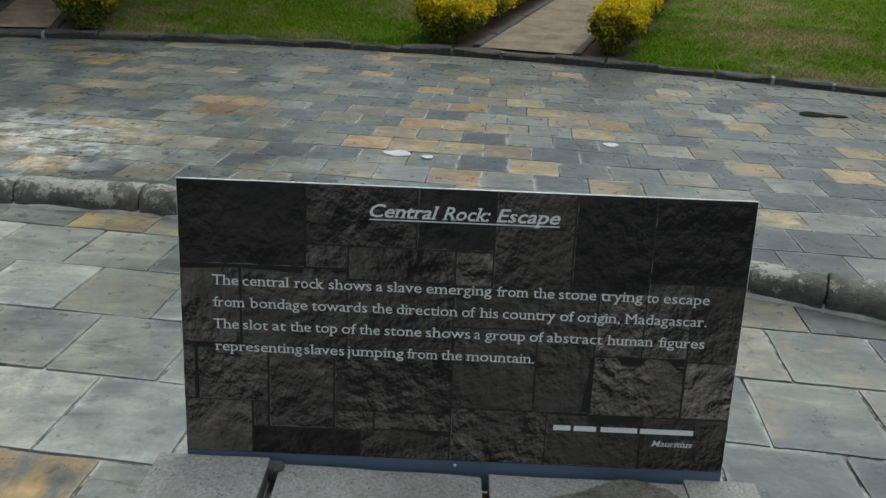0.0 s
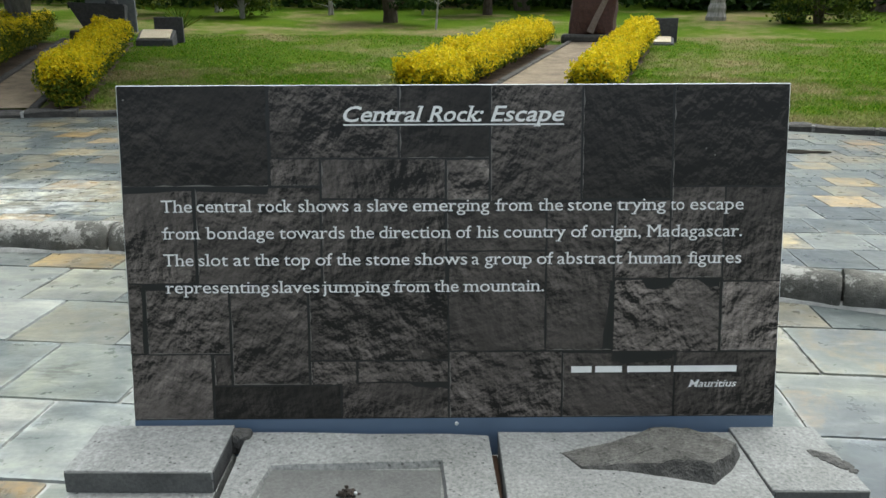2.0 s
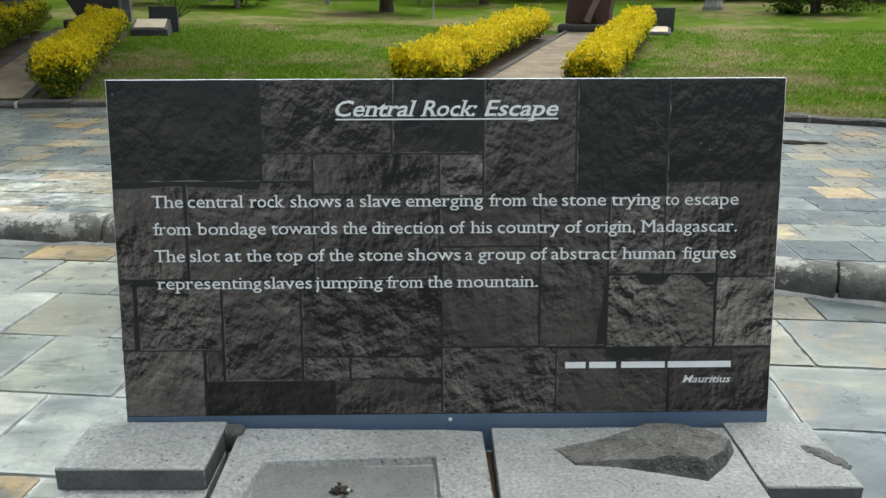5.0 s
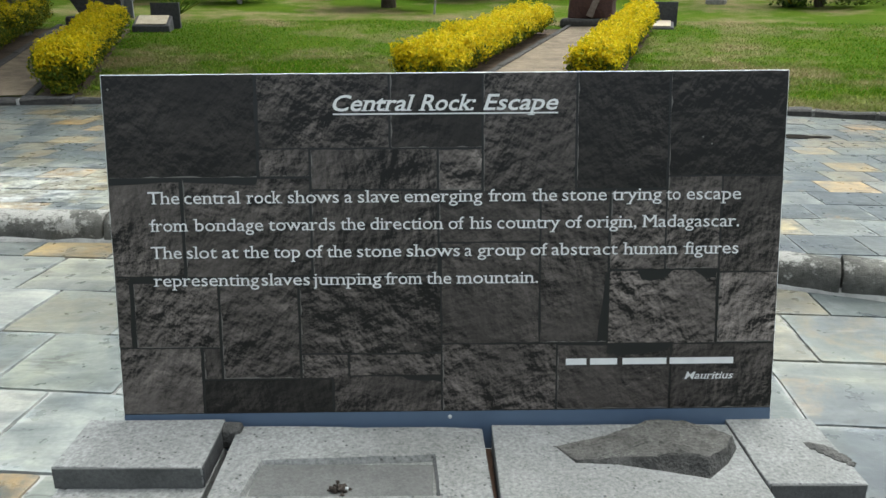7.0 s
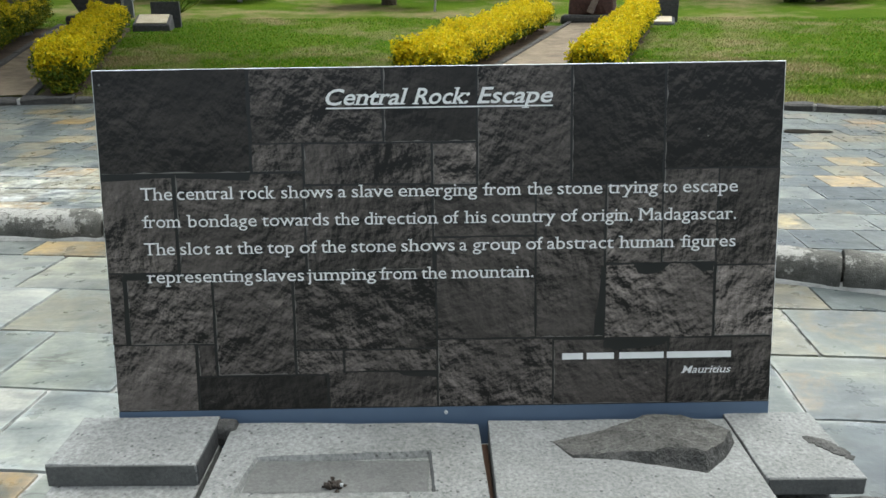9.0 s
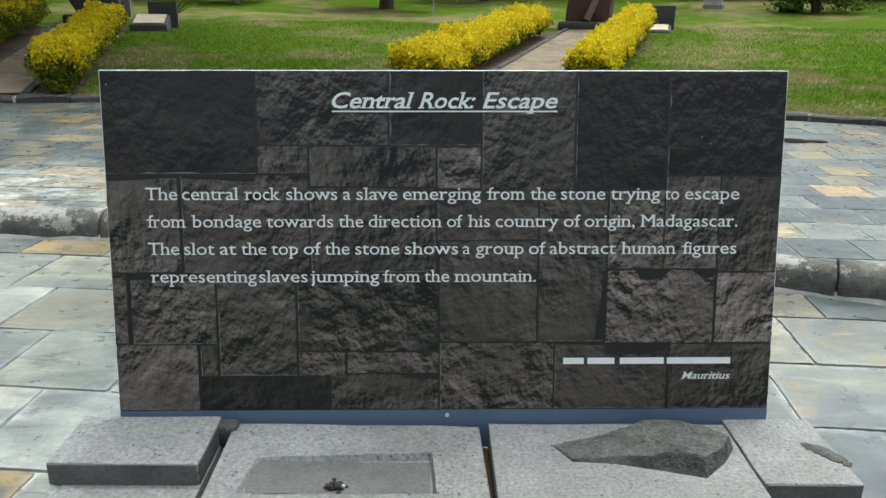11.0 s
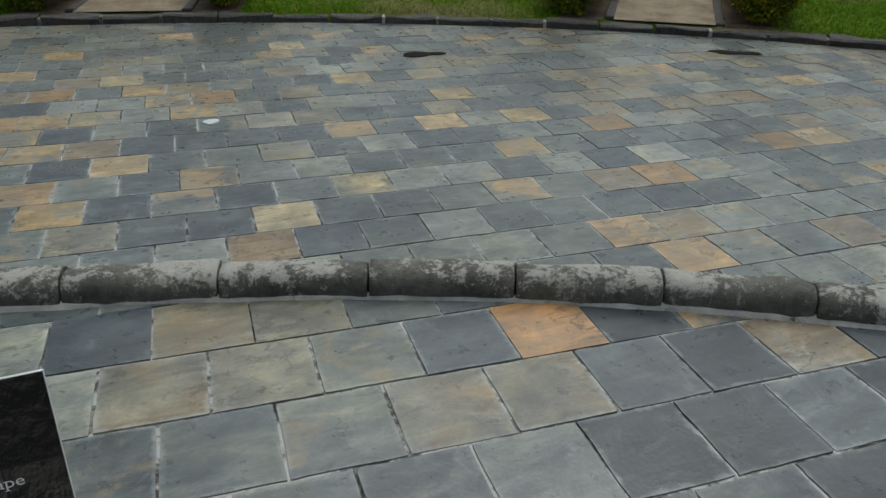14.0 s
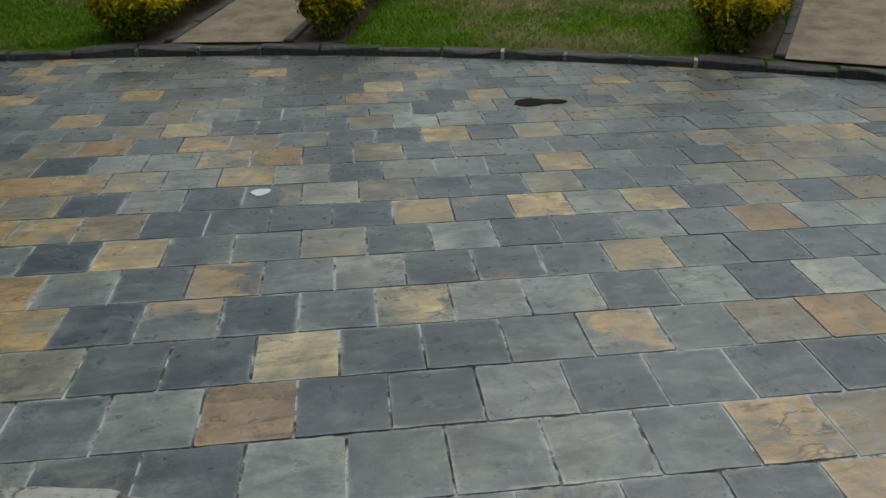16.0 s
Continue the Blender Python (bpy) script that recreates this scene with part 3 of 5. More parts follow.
def kerb_ring():
    """Rounded kerb stones round the terrace, dropping to the lower ring."""
    base = tagged(new("kerb"), "weathered rounded concrete kerb with white lichen", "kerb", kind="structure")
    step = 0.563 / 9.2
    start = math.atan2(1.362 - CX, 1.433 - CY)
    prof = [(9.12, -0.03), (9.118, 0.035), (9.128, 0.078), (9.155, 0.100), (9.19, 0.108), (9.235, 0.105), (9.265, 0.092), (9.285, 0.062), (9.292, 0.0), (9.295, -0.25)]
    for k in range(-22, 24):
        a0, a1 = start + k * step + 0.0005, start + (k + 1) * step - 0.0005
        bm = bmesh.new()
        rings = []
        lift, push = rnd.uniform(-0.004, 0.004), rnd.uniform(-0.004, 0.004)
        N = 20
        for i in range(N + 1):
            a = a0 + (a1 - a0) * i / N
            end = 0.003 if i in (0, N) else 0.0
            line = []
            for r, z in prof:
                wob = noise.noise(Vector((r * 9, a * 60, z * 22 + k))) * 0.011
                rr = r + push + wob + (end if r < 9.2 else -end)
                zz = z + (lift + wob - end if z > 0.02 else 0)
                line.append(bm.verts.new((CX + rr * math.sin(a), CY + rr * math.cos(a), zz)))
            rings.append(line)
        for p, q in zip(rings, rings[1:]):
            for i in range(len(prof) - 1):
                bm.faces.new((p[i], q[i], q[i + 1], p[i + 1]))
        for line in (rings[0], rings[-1]):
            bm.faces.new(line)
        for face in bm.faces:
            face.smooth = len(face.verts) == 4
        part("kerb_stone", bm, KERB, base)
    # lime mortar squeezed out along the foot of the kerb
    v, f = [], []
    steps = 420
    for i in range(steps + 1):
        a = start - 22 * step + 46 * step * i / steps
        w = 0.010 + 0.022 * noise.noise(Vector((a * 40, 3, 0))) + 0.012 * noise.noise(Vector((a * 160, 9, 0)))
        for r, z in ((9.13, 0.022), (9.118 - w * 0.4, 0.006 + 0.45 * w), (9.112 - max(0.001, w), -0.008)):
            v.append((CX + r * math.sin(a), CY + r * math.cos(a), z))
    for i in range(steps):
        for j in (0, 1):
            f.append((3 * i + j, 3 * i + j + 1, 3 * i + 4 + j, 3 * i + 3 + j))
    child(new("mortar_fillet", mesh_of("mortar_fillet", v, f, FILLET)), base, "crumbling pale mortar fillet")


FILLET = worn_stone("pale_mortar", (0.25, 0.245, 0.225), (0.42, 0.41, 0.385), 6.0, (0.09, 0.085, 0.075), 0.78)
kerb_ring()


def edging_ring():
    base = tagged(new("lawn_edging"), "row of dark stone blocks edging the lawn", "edging", kind="structure")
    step = 0.60 / 15.2
    for k in range(-17, 28):
        a0 = k * step
        bm = bmesh.new()
        n, lift = 8, rnd.uniform(-0.014, 0.014)
        gap = rnd.uniform(0.0006, 0.0014)
        rings = []
        for i in range(n + 1):
            a = a0 + gap + (step - 2 * gap) * i / n
            line = []
            for r, z in ((15.34, -0.27), (15.345, -0.168), (15.368, -0.150), (15.47, -0.142), (15.49, -0.16), (15.495, -0.27)):
                w = noise.noise(Vector((r * 7, a * 50, z * 15))) * 0.03
                line.append(bm.verts.new((CX + (r + w) * math.sin(a), CY + (r + w) * math.cos(a), z + (lift + w if z > -0.2 else 0))))
            rings.append(line)
        for p, q in zip(rings, rings[1:]):
            for i in range(5):
                bm.faces.new((p[i], q[i], q[i + 1], p[i + 1]))
        for line in (rings[0], rings[-1]):
            bm.faces.new(line)
        part("edging_stone", bm, EDGING, base)
        if rnd.random() < 0.75:
            m = box_bm(-0.018, 0.018, -0.075, 0.06, -0.09, rnd.uniform(-0.012, 0.008), 0.004)
            roughen(m, 0.006, 30, 1, k)
            m.transform(Matrix.Translation(at(15.405, math.degrees(a0), -0.148)) @ Matrix.Rotation(-a0, 4, "Z"))
            part("mortar_joint", m, FILLET if rnd.random() < 0.35 else KERB, base)


edging_ring()

# ---------------- paths through the lawn ----------------
PATHS = [(-12.55, -17.0), (10.0, 19.0), (32.1, 38.0)]     # place on the ring, and bearing of the path, in degrees
HALVES = {-12.55: 0.36, 10.0: 0.55, 32.1: 0.56}           # half the width of each path


def path_frame(deg):
    """Origin on the lawn's edge, y outward along the path."""
    return Matrix.Translation(at(R_LAWN, deg)) @ Matrix.Rotation(-radians(dict(PATHS)[deg]), 4, "Z")


def skew(deg):
    """How far the lawn's edge slants across the path."""
    return math.tan(radians(dict(PATHS)[deg] - deg))


def strip(name, deg, x0, x1, y0, y1, lift, material, label, category, steps=24, ragged=0.0):
    v, f = [], []
    for i in range(steps + 1):
        y = y0 + (y1 - y0) * i / steps
        z = lawn_z(R_LAWN + y) + lift
        fade = 1 - i / steps
        ra = ragged * noise.noise(Vector((y * 2.3, deg, 0)))
        rb = ragged * noise.noise(Vector((y * 2.3, deg, 7)))
        for x, zz in ((x0 + ra, z - 0.09), (x0 + ra, z), (x1 + rb, z), (x1 + rb, z - 0.09)):
            v.append((x, y + x * skew(deg) * fade, zz))
    for i in range(steps):
        for j in (0, 1, 2):
            f.append((4 * i + j, 4 * i + 4 + j, 4 * i + 5 + j, 4 * i + 1 + j))
    ob = new(name, mesh_of(name, v, f, material))
    ob.matrix_world = path_frame(deg)
    return tagged(ob, label, category, kind="structure")


for deg, _ in PATHS:
    HALF = HALVES[deg]
    strip("path", deg, -HALF, HALF, 0.0, 8.3, 0.03, PATH_SAND, "sandy beige concrete footpath crossing the lawn", "path")
    for side in (-1, 1):
        a, b = sorted((side * (HALF + 0.1), side * (HALF + 0.62)))
        strip("soil_bed", deg, a, b, 0.02, 7.6, 0.012, SOIL, "dark bare soil bed under a clipped hedge", "soil", ragged=0.12)
        row = tagged(new("path_edging"), "low dark stone blocks edging a footpath", "edging", kind="structure")
        y = 0.05 + side * HALF * skew(deg)
        while y < 8.0:
            L = rnd.uniform(0.5, 0.85)
            z = lawn_z(R_LAWN + y + L / 2)
            bm = box_bm(side * HALF + (0 if side > 0 else -0.1), side * HALF + (0.1 if side > 0 else 0), y + 0.003, y + L, z - 0.08, z + (rnd.uniform(0.05, 0.065) if side < 0 else rnd.uniform(0.028, 0.036)), 0.012)
            roughen(bm, 0.010, 9, 1, y)
            for q in bm.verts:
                q.co.z += 0.07 * (q.co.y - y - L / 2)
            bm.transform(path_frame(deg))
            part("edging_stone", bm, EDGING, row)
            y += L


# ---------------- leaves, hedges, trees ----------------
def leaf_mesh(name, points, normals, size, material, spread=0.9):
    """Folded little leaves (two triangles along a midrib each) at points, turned roughly along normals."""
    n = len(points)
    nrm = normals + rng.normal(0, spread, (n, 3))
    nrm /= np.linalg.norm(nrm, axis=1)[:, None] + 1e-9
    t = np.cross(nrm, rng.normal(0, 1, (n, 3)))
    t /= np.linalg.norm(t, axis=1)[:, None] + 1e-9
    b = np.cross(nrm, t)
    s = (size * rng.uniform(0.6, 1.35, n))[:, None]
    v = np.stack([points - t * s, points + b * s * 0.55 + nrm * s * 0.18, points + t * s, points - b * s * 0.55 + nrm * s * 0.18], 1).reshape(-1, 3)
    idx = np.arange(n)[:, None] * 4
    f = np.concatenate([idx + [0, 1, 2], idx + [0, 2, 3]], 0)
    me = bpy.data.meshes.new(name)
    me.from_pydata(v.tolist(), [], f.tolist())
    me.materials.append(material)
    return me


def hedge(deg, side, y0, y1, width, height, label, lean=0.0, gold_from=0.60):
    """A clipped golden hedge along a path: bare stems, lime leaves inside and below, yellow shoots on top and outside."""
    HALF = HALVES[deg]
    y0 += side * (HALF + 0.16 + width / 2) * skew(deg)
    base = thing("hedge", path_frame(deg) @ Matrix.Translation((side * (HALF + 0.16 + width / 2), 0, 0)), label, "hedge", "clipped golden hedges along the footpaths")
    n = int(8200 * (y1 - y0) * (width + 2 * height) / 1.9)
    y = rng.uniform(y0, y1, n)
    ang = rng.uniform(-0.12, math.pi + 0.12, n)
    # rounded box section with lumps along its length
    lump = np.array([noise.noise(Vector((deg + side * 5, yy * 1.7, a * 1.1))) * 0.22 + noise.noise(Vector((deg, yy * 5, a * 3 + side))) * 0.24 for yy, a in zip(y, ang)])
    taper = np.clip(np.minimum(y - y0, y1 - y) / 0.16, 0, 1) ** 0.5 * 0.25 + 0.75
    p = 0.62
    cx = np.sign(np.cos(ang)) * np.abs(np.cos(ang)) ** p * width / 2
    cz = np.sign(np.sin(ang)) * np.abs(np.sin(ang)) ** p * height * 0.62
    depth = 1 + 1.25 * lump + np.where(rng.random(n) < 0.22, rng.uniform(0, 0.24, n), -np.abs(rng.normal(0, 0.12, n)))
    x, z = cx * depth * taper, height * 0.40 + cz * depth * taper
    narrow = np.clip(z / (height * 0.45), 0.55, 1)
    x = x * narrow + lean * z
    # the ends of the hedge are closed with leaves too
    m = int(n * 0.10)
    ends = rng.integers(0, 2, m)
    xe = rng.uniform(-0.46, 0.46, m) * width
    ze = rng.uniform(0.06, 0.98, m) * height
    xe *= np.clip(ze / (height * 0.45), 0.55, 1)
    ye = np.where(ends == 0, y0 + 0.06, y1 - 0.06) + rng.normal(0, 0.05, m) + 0.12 * (np.abs(xe) / width) * np.where(ends == 0, 1, -1)
    x, y, z = np.r_[x, xe], np.r_[y, ye], np.r_[z, ze]
    nx, ny, nz = np.r_[cx, xe * 0], np.r_[cx * 0, np.where(ends == 0, -0.3, 0.3)], np.r_[cz, ze * 0 + 0.15]
    ok = z > 0.05
    x, y, z, nx, ny, nz = (a[ok] for a in (x, y, z, nx, ny, nz))
    ground = -0.15 + 0.07 * y
    pts = np.stack([x, y, z + ground], 1)
    nrm = np.stack([nx, ny, nz], 1) * 3
    gold = (z / height + rng.normal(0, 0.15, len(z)) + 0.9 * np.array([noise.noise(Vector((a * 3, b * 2.2, c * 3))) for a, b, c in zip(x, y, z)]) * 0.4) > gold_from
    child(new("yellow_leaves", leaf_mesh("yellow_leaves", pts[gold], nrm[gold], 0.024, GOLD, 0.7)), base, "bright yellow young leaves")
    child(new("lime_leaves", leaf_mesh("lime_leaves", pts[~gold], nrm[~gold], 0.024, LIME, 0.8)), base, "darker lime-green inner leaves")
    bm = bmesh.new()
    yy = y0 + 0.12
    while yy < y1 - 0.05:
        for _ in range(4):
            x0, g = rnd.uniform(-0.09, 0.09), -0.15 + 0.07 * yy
            a, b = Vector((x0, yy + rnd.uniform(-0.1, 0.1), g - 0.03)), Vector((x0 * 3.0 + rnd.uniform(-0.08, 0.08), yy + rnd.uniform(-0.14, 0.14), g + height * 0.78))
            m4 = Matrix.Translation((a + b) / 2) @ (b - a).to_track_quat("Z", "Y").to_matrix().to_4x4()
            bmesh.ops.create_cone(bm, cap_ends=True, segments=5, radius1=0.010, radius2=0.004, depth=(b - a).length, matrix=m4)
        yy += 0.2
    tagged(part("stemwork", bm, TWIG, base, "bare brown stems near the soil"), kind="stuff")


hedge(10.0, -1, 0.12, 6.7, 0.72, 0.54, "long golden-yellow clipped hedge beside the sandy path")
hedge(10.0, 1, 0.10, 7.8, 0.52, 0.52, "narrower golden-yellow hedge beside the sandy path")
hedge(-12.55, 1, -0.05, 6.4, 0.56, 0.53, "golden hedge with twiggy bare foot beside the path", gold_from=0.72)
hedge(-12.55, -1, 0.25, 8.0, 0.80, 0.58, "yellow-green hedge across the path from another hedge", gold_from=1.02)
hedge(32.1, -1, 0.10, 7.0, 0.70, 0.56, "yellow-green hedge with a dark open foot", gold_from=0.72)
hedge(32.1, 1, 0.12, 7.0, 0.70, 0.52, "dull green hedge beside a stone kerb")


def limb(bm, a, b, r0, r1, segments=7, bends=3, wobble=0.06):
    pts = [a.lerp(b, i / bends) + (Vector((rnd.uniform(-1, 1), rnd.uniform(-1, 1), 0)) * wobble * (b - a).length if 0 < i < bends else Vector()) for i in range(bends + 1)]
    rings = []
    for i, p in enumerate(pts):
        d = (pts[min(i + 1, bends)] - pts[max(i - 1, 0)]).normalized()
        q = d.to_track_quat("Z", "Y")
        r = r0 + (r1 - r0) * i / bends
        rings.append([bm.verts.new(p + q @ Vector((r * math.cos(t), r * math.sin(t), 0))) for t in (2 * math.pi * k / segments for k in range(segments))])
    for p, q in zip(rings, rings[1:]):
        for k in range(segments):
            bm.faces.new((p[k], p[(k + 1) % segments], q[(k + 1) % segments], q[k]))
    bm.faces.new(rings[-1])
    return pts


def tree(x, y, height, trunk_r, crown_r, crown_low, bark_mat, leaf_mat, n, label, size=0.07, name="tree", category="tree", stems=1):
    base = thing(name, Matrix.Translation((x, y, lawn_at(x, y) - 0.05)), label, category)
    bm, tips = bmesh.new(), []
    for s in range(stems):
        foot = Vector((rnd.uniform(-1, 1), rnd.uniform(-1, 1), 0)) * (0.0 if stems == 1 else trunk_r * 3)
        top = Vector((rnd.uniform(-0.12, 0.12) * height + foot.x * 2, rnd.uniform(-0.1, 0.1) * height + foot.y * 2, height * 0.75))
        pts = limb(bm, foot, top, trunk_r * 1.25, trunk_r * 0.45, 9, 5, 0.03)
        for k in range(8):
            st = pts[rnd.randint(2 if crown_low > 0.6 else 1, 5)]
            d = Vector((rnd.uniform(-1, 1), rnd.uniform(-1, 1), rnd.uniform(-0.1, 0.8))).normalized() * crown_r * rnd.uniform(0.6, 1.0)
            tip = st + d
            tip.z = max(tip.z, crown_low + 0.1)
            limb(bm, st, tip, trunk_r * 0.4, trunk_r * 0.10, 5, 3, 0.09)
            tips.append(tip)
        tips += [top, top + Vector((0, 0, height * 0.2))]
    part("trunk", bm, bark_mat, base)
    clumps = np.array([tuple(t + Vector((rnd.gauss(0, 0.3), rnd.gauss(0, 0.3), rnd.gauss(0, 0.25))) * crown_r) for t in tips for _ in range(7)])
    pick = rng.integers(0, len(clumps), n)
    pts = clumps[pick] + rng.normal(0, 0.13 * crown_r, (n, 3)) * [1, 1, 0.75]
    pts = pts[pts[:, 2] > crown_low]
    child(new("crown", leaf_mesh("crown", pts, rng.normal(0, 1, pts.shape) + [0, 0, 1], size, leaf_mat)), base)


tree(-1.42, 21.85, 2.5, 0.19, 1.15, 0.42, BARK, LEAF, 9000, "dark dense tree with a short thick trunk on the lawn")
tree(1.6, 25.2, 3.0, 0.14, 1.5, 0.25, BARK, LEAF, 9000, "dark broad-leaved tree with low hanging branches")
tree(3.0, 27.4, 6.5, 0.24, 2.1, 1.3, BARK, LEAF, 6000, "tall dark tree with a brown trunk")
tree(-5.9, 22.9, 2.1, 0.06, 1.0, 0.10, PALE_BARK, FRESH, 9000, "bushy green shrub with pale stems on the lawn", 0.055, "shrub", "shrub", 3)
tree(-3.6, 24.7, 2.0, 0.045, 0.5, 0.3, PALE_BARK, FRESH, 700, "thin young sapling on the lawn", 0.05, "sapling", "sapling", 2)
tree(-0.6, 25.2, 1.9, 0.03, 0.45, 0.15, PALE_BARK, LEAF, 700, "thin sapling with a low leafy foot", 0.05, "sapling", "sapling", 2)
tree(-0.1, 19.6, 2.2, 0.025, 0.4, 0.75, PALE_BARK, FRESH, 350, "slender bare-stemmed sapling on dry grass", 0.05, "sapling", "sapling")
tree(10.2, 19.9, 2.2, 0.05, 1.0, 0.10, BARK, FRESH, 9000, "spreading yellow-green bush on the lawn", 0.05, "bush", "bush", 4)
tree(5.1, 26.4, 4.2, 0.10, 1.7, 0.4, BARK, LEAF, 5000, "dark shrubby tree with drooping bare twigs", 0.06)
tree(-9.4, 23.2, 3.6, 0.10, 1.5, 0.25, PALE_BARK, FRESH, 5000, "light green tree behind a stone sculpture", 0.06)
tree(-7.3, 25.6, 5.2, 0.07, 1.5, 0.9, PALE_BARK, LEAF, 4500, "many-stemmed pale tree beyond the plaque", 0.06, stems=4)
tree(-13.4, 22.0, 5.5, 0.2, 2.1, 0.6, BARK, LEAF, 6000, "large dark tree at the edge of the lawn")
tree(13.8, 23.6, 5.8, 0.2, 2.3, 0.5, BARK, LEAF, 6500, "large dark tree shading the lawn")
tree(17.5, 17.0, 5.0, 0.18, 2.0, 0.5, BARK, LEAF, 5000, "dark tree beside the open lawn")


def palm(x, y):
    base = thing("palm", Matrix.Translation((x, y, lawn_at(x, y) - 0.05)), "palm with a pale ringed trunk on the lawn", "palm")
    bm = bmesh.new()
    rings, n = [], 26
    for i in range(n + 1):
        z = 3.4 * i / n
        r = (0.30 - 0.09 * min(1, i / 5) + (0.018 if i % 2 else -0.012)) * (1 - 0.2 * i / n)
        rings.append([bm.verts.new((r * math.cos(t) + 0.03 * z, r * math.sin(t), z)) for t in (2 * math.pi * k / 12 for k in range(12))])
    for p, q in zip(rings, rings[1:]):
        for k in range(12):
            bm.faces.new((p[k], p[(k + 1) % 12], q[(k + 1) % 12], q[k]))
    part("trunk", bm, PALE_BARK, base)
    for k in range(13):
        v, f = [], []
        a, up = 2 * math.pi * k / 13, rnd.uniform(0.2, 1.0)
        for i in range(15):
            s = i / 14 * 1.9
            px, pz = s, 3.4 + up * s - 0.42 * s * s
            w = 0.34 * math.sin(math.pi * min(1, i / 14 * 0.9 + 0.1))
            for sg in (-1, 1):
                q = len(v)
                for dx, dy, dz in ((0, 0, 0), (0.07, 0, 0), (0.20, sg * w, -0.16)):
                    X, Y = px + dx, dy
                    v.append((X * math.cos(a) - Y * math.sin(a) + 0.1, X * math.sin(a) + Y * math.cos(a), pz + dz))
                f.append((q, q + 1, q + 2))
        child(new("frond", mesh_of("frond", v, f, LEAF)), base)


palm(8.05, 21.8)


def agave(x, y):
    base = thing("agave", Matrix.Translation((x, y, lawn_at(x, y))), "spiky green agave rosette growing on the lawn", "agave")
    for k in range(26):
        a, L, up = k * 2.4, rnd.uniform(0.4, 0.62), rnd.uniform(0.3, 1.3)
        v, f = [], []
        for i in range(6):
            s, w = i / 5, 0.035 * (1 - (i / 5) ** 2) + 0.003
            px, pz = L * s * math.cos(up), L * s * math.sin(up) + 0.03
            for sg, dz in ((-1, 0.012), (0, -0.01), (1, 0.012)):
                v.append((px * math.cos(a) - sg * w * math.sin(a), px * math.sin(a) + sg * w * math.cos(a), pz + dz))
        for i in range(5):
            for j in (0, 1):
                f.append((3 * i + j, 3 * i + 3 + j, 3 * i + 4 + j, 3 * i + 1 + j))
        child(new("blade", mesh_of("blade", v, f, FRESH)), base)


agave(-6.45, 18.6)


def flower(x, y, label):
    base = thing("flowering_plant", Matrix.Translation((x, y, lawn_at(x, y))), label, "plant")
    n = 500
    pts = np.abs(rng.normal(0, 1, (n, 3))) * [0, 0, 0.2] + rng.normal(0, 0.16, (n, 3)) * [1, 1, 0] + [0, 0, 0.03]
    child(new("foliage", leaf_mesh("foliage", pts, rng.normal(0, 1, (n, 3)), 0.05, LEAF)), base)
    for dx, dz in ((-0.16, 0.16), (0.1, 0.62)):
        pts = rng.normal(0, 0.03, (40, 3)) + [dx, -0.1, dz]
        child(new("blossom", leaf_mesh("blossom", pts, rng.normal(0, 1, (40, 3)), 0.035, GOLD)), base)
    bm = bmesh.new()
    limb(bm, Vector((0, 0, 0)), Vector((0.1, -0.1, 0.62)), 0.012, 0.006, 5)
    part("stem", bm, TWIG, base)


flower(9.5, 20.0, "small plant with two yellow blossoms on the lawn")

# undergrowth behind the lawn: nobody could count it
bank = []
for i in range(1100):
    # from 60 degrees on, unseen leaves added to block the low sky
    deg = rnd.uniform(-42, 60) if i < 620 else rnd.uniform(60, 318)
    r = rnd.uniform(35, 43)
    c = at(r, deg)
    h = rnd.uniform(0.8, 5.0)
    q = rng.normal(0, 1, (150, 3)) * [0.9, 0.9, h * 0.4] + [c.x, c.y, lawn_z(r) + h * 0.45]
    bank.append(q[q[:, 2] > lawn_z(r)])
bank = np.concatenate(bank)
tagged(new("undergrowth", leaf_mesh("undergrowth", bank, rng.normal(0, 1, bank.shape) + [0, 0, 1], 0.17, LEAF)), "dark tangled undergrowth and trees closing the lawn, unseen part added to block low sky", "undergrowth", kind="stuff")


def grass():
    """Blades on the lawn near the ring, leaving paths and beds free."""
    n = 170000
    r = np.sqrt(rng.uniform(15.52 ** 2, 25.0 ** 2, n))
    r = np.where(rng.random(n) < 0.35, 15.52 + (r - 15.52) * 0.35, r)
    a = np.radians(rng.uniform(-31, 47, n))
    keep = np.ones(n, bool)
    for deg, _ in PATHS:
        o, q = at(R_LAWN, deg), radians(dict(PATHS)[deg])
        px, py = CX + r * np.sin(a) - o.x, CY + r * np.cos(a) - o.y
        x, along = px * math.cos(q) - py * math.sin(q), px * math.sin(q) + py * math.cos(q)
        keep &= (np.abs(x) > HALVES[deg] + 0.60 + 0.10 * np.sin(r * 5)) | (along > 8.0)
    r, a = r[keep], a[keep]
    n = len(r)
    p = np.stack([CX + r * np.sin(a), CY + r * np.cos(a), -0.155 + 0.07 * (r - R_LAWN)], 1)
    h = rng.uniform(0.018, 0.05, n) * (1 + 0.6 * (r < 15.7))
    t = rng.uniform(0, 2 * np.pi, n)
    side = np.stack([np.cos(t), np.sin(t), 0 * t], 1) * rng.uniform(0.006, 0.014, n)[:, None]
    lean = np.stack([rng.normal(0, 0.6, n) * h, rng.normal(0, 0.6, n) * h, h], 1)
    v = np.stack([p - side, p + side, p + lean], 1).reshape(-1, 3)
    me = bpy.data.meshes.new("grass")
    me.from_pydata(v.tolist(), [], (np.arange(n)[:, None] * 3 + [0, 1, 2]).tolist())
    me.materials.append(BLADE)
    tagged(new("grass", me), "short green grass blades with dry straw tufts", "grass", kind="stuff")


grass()

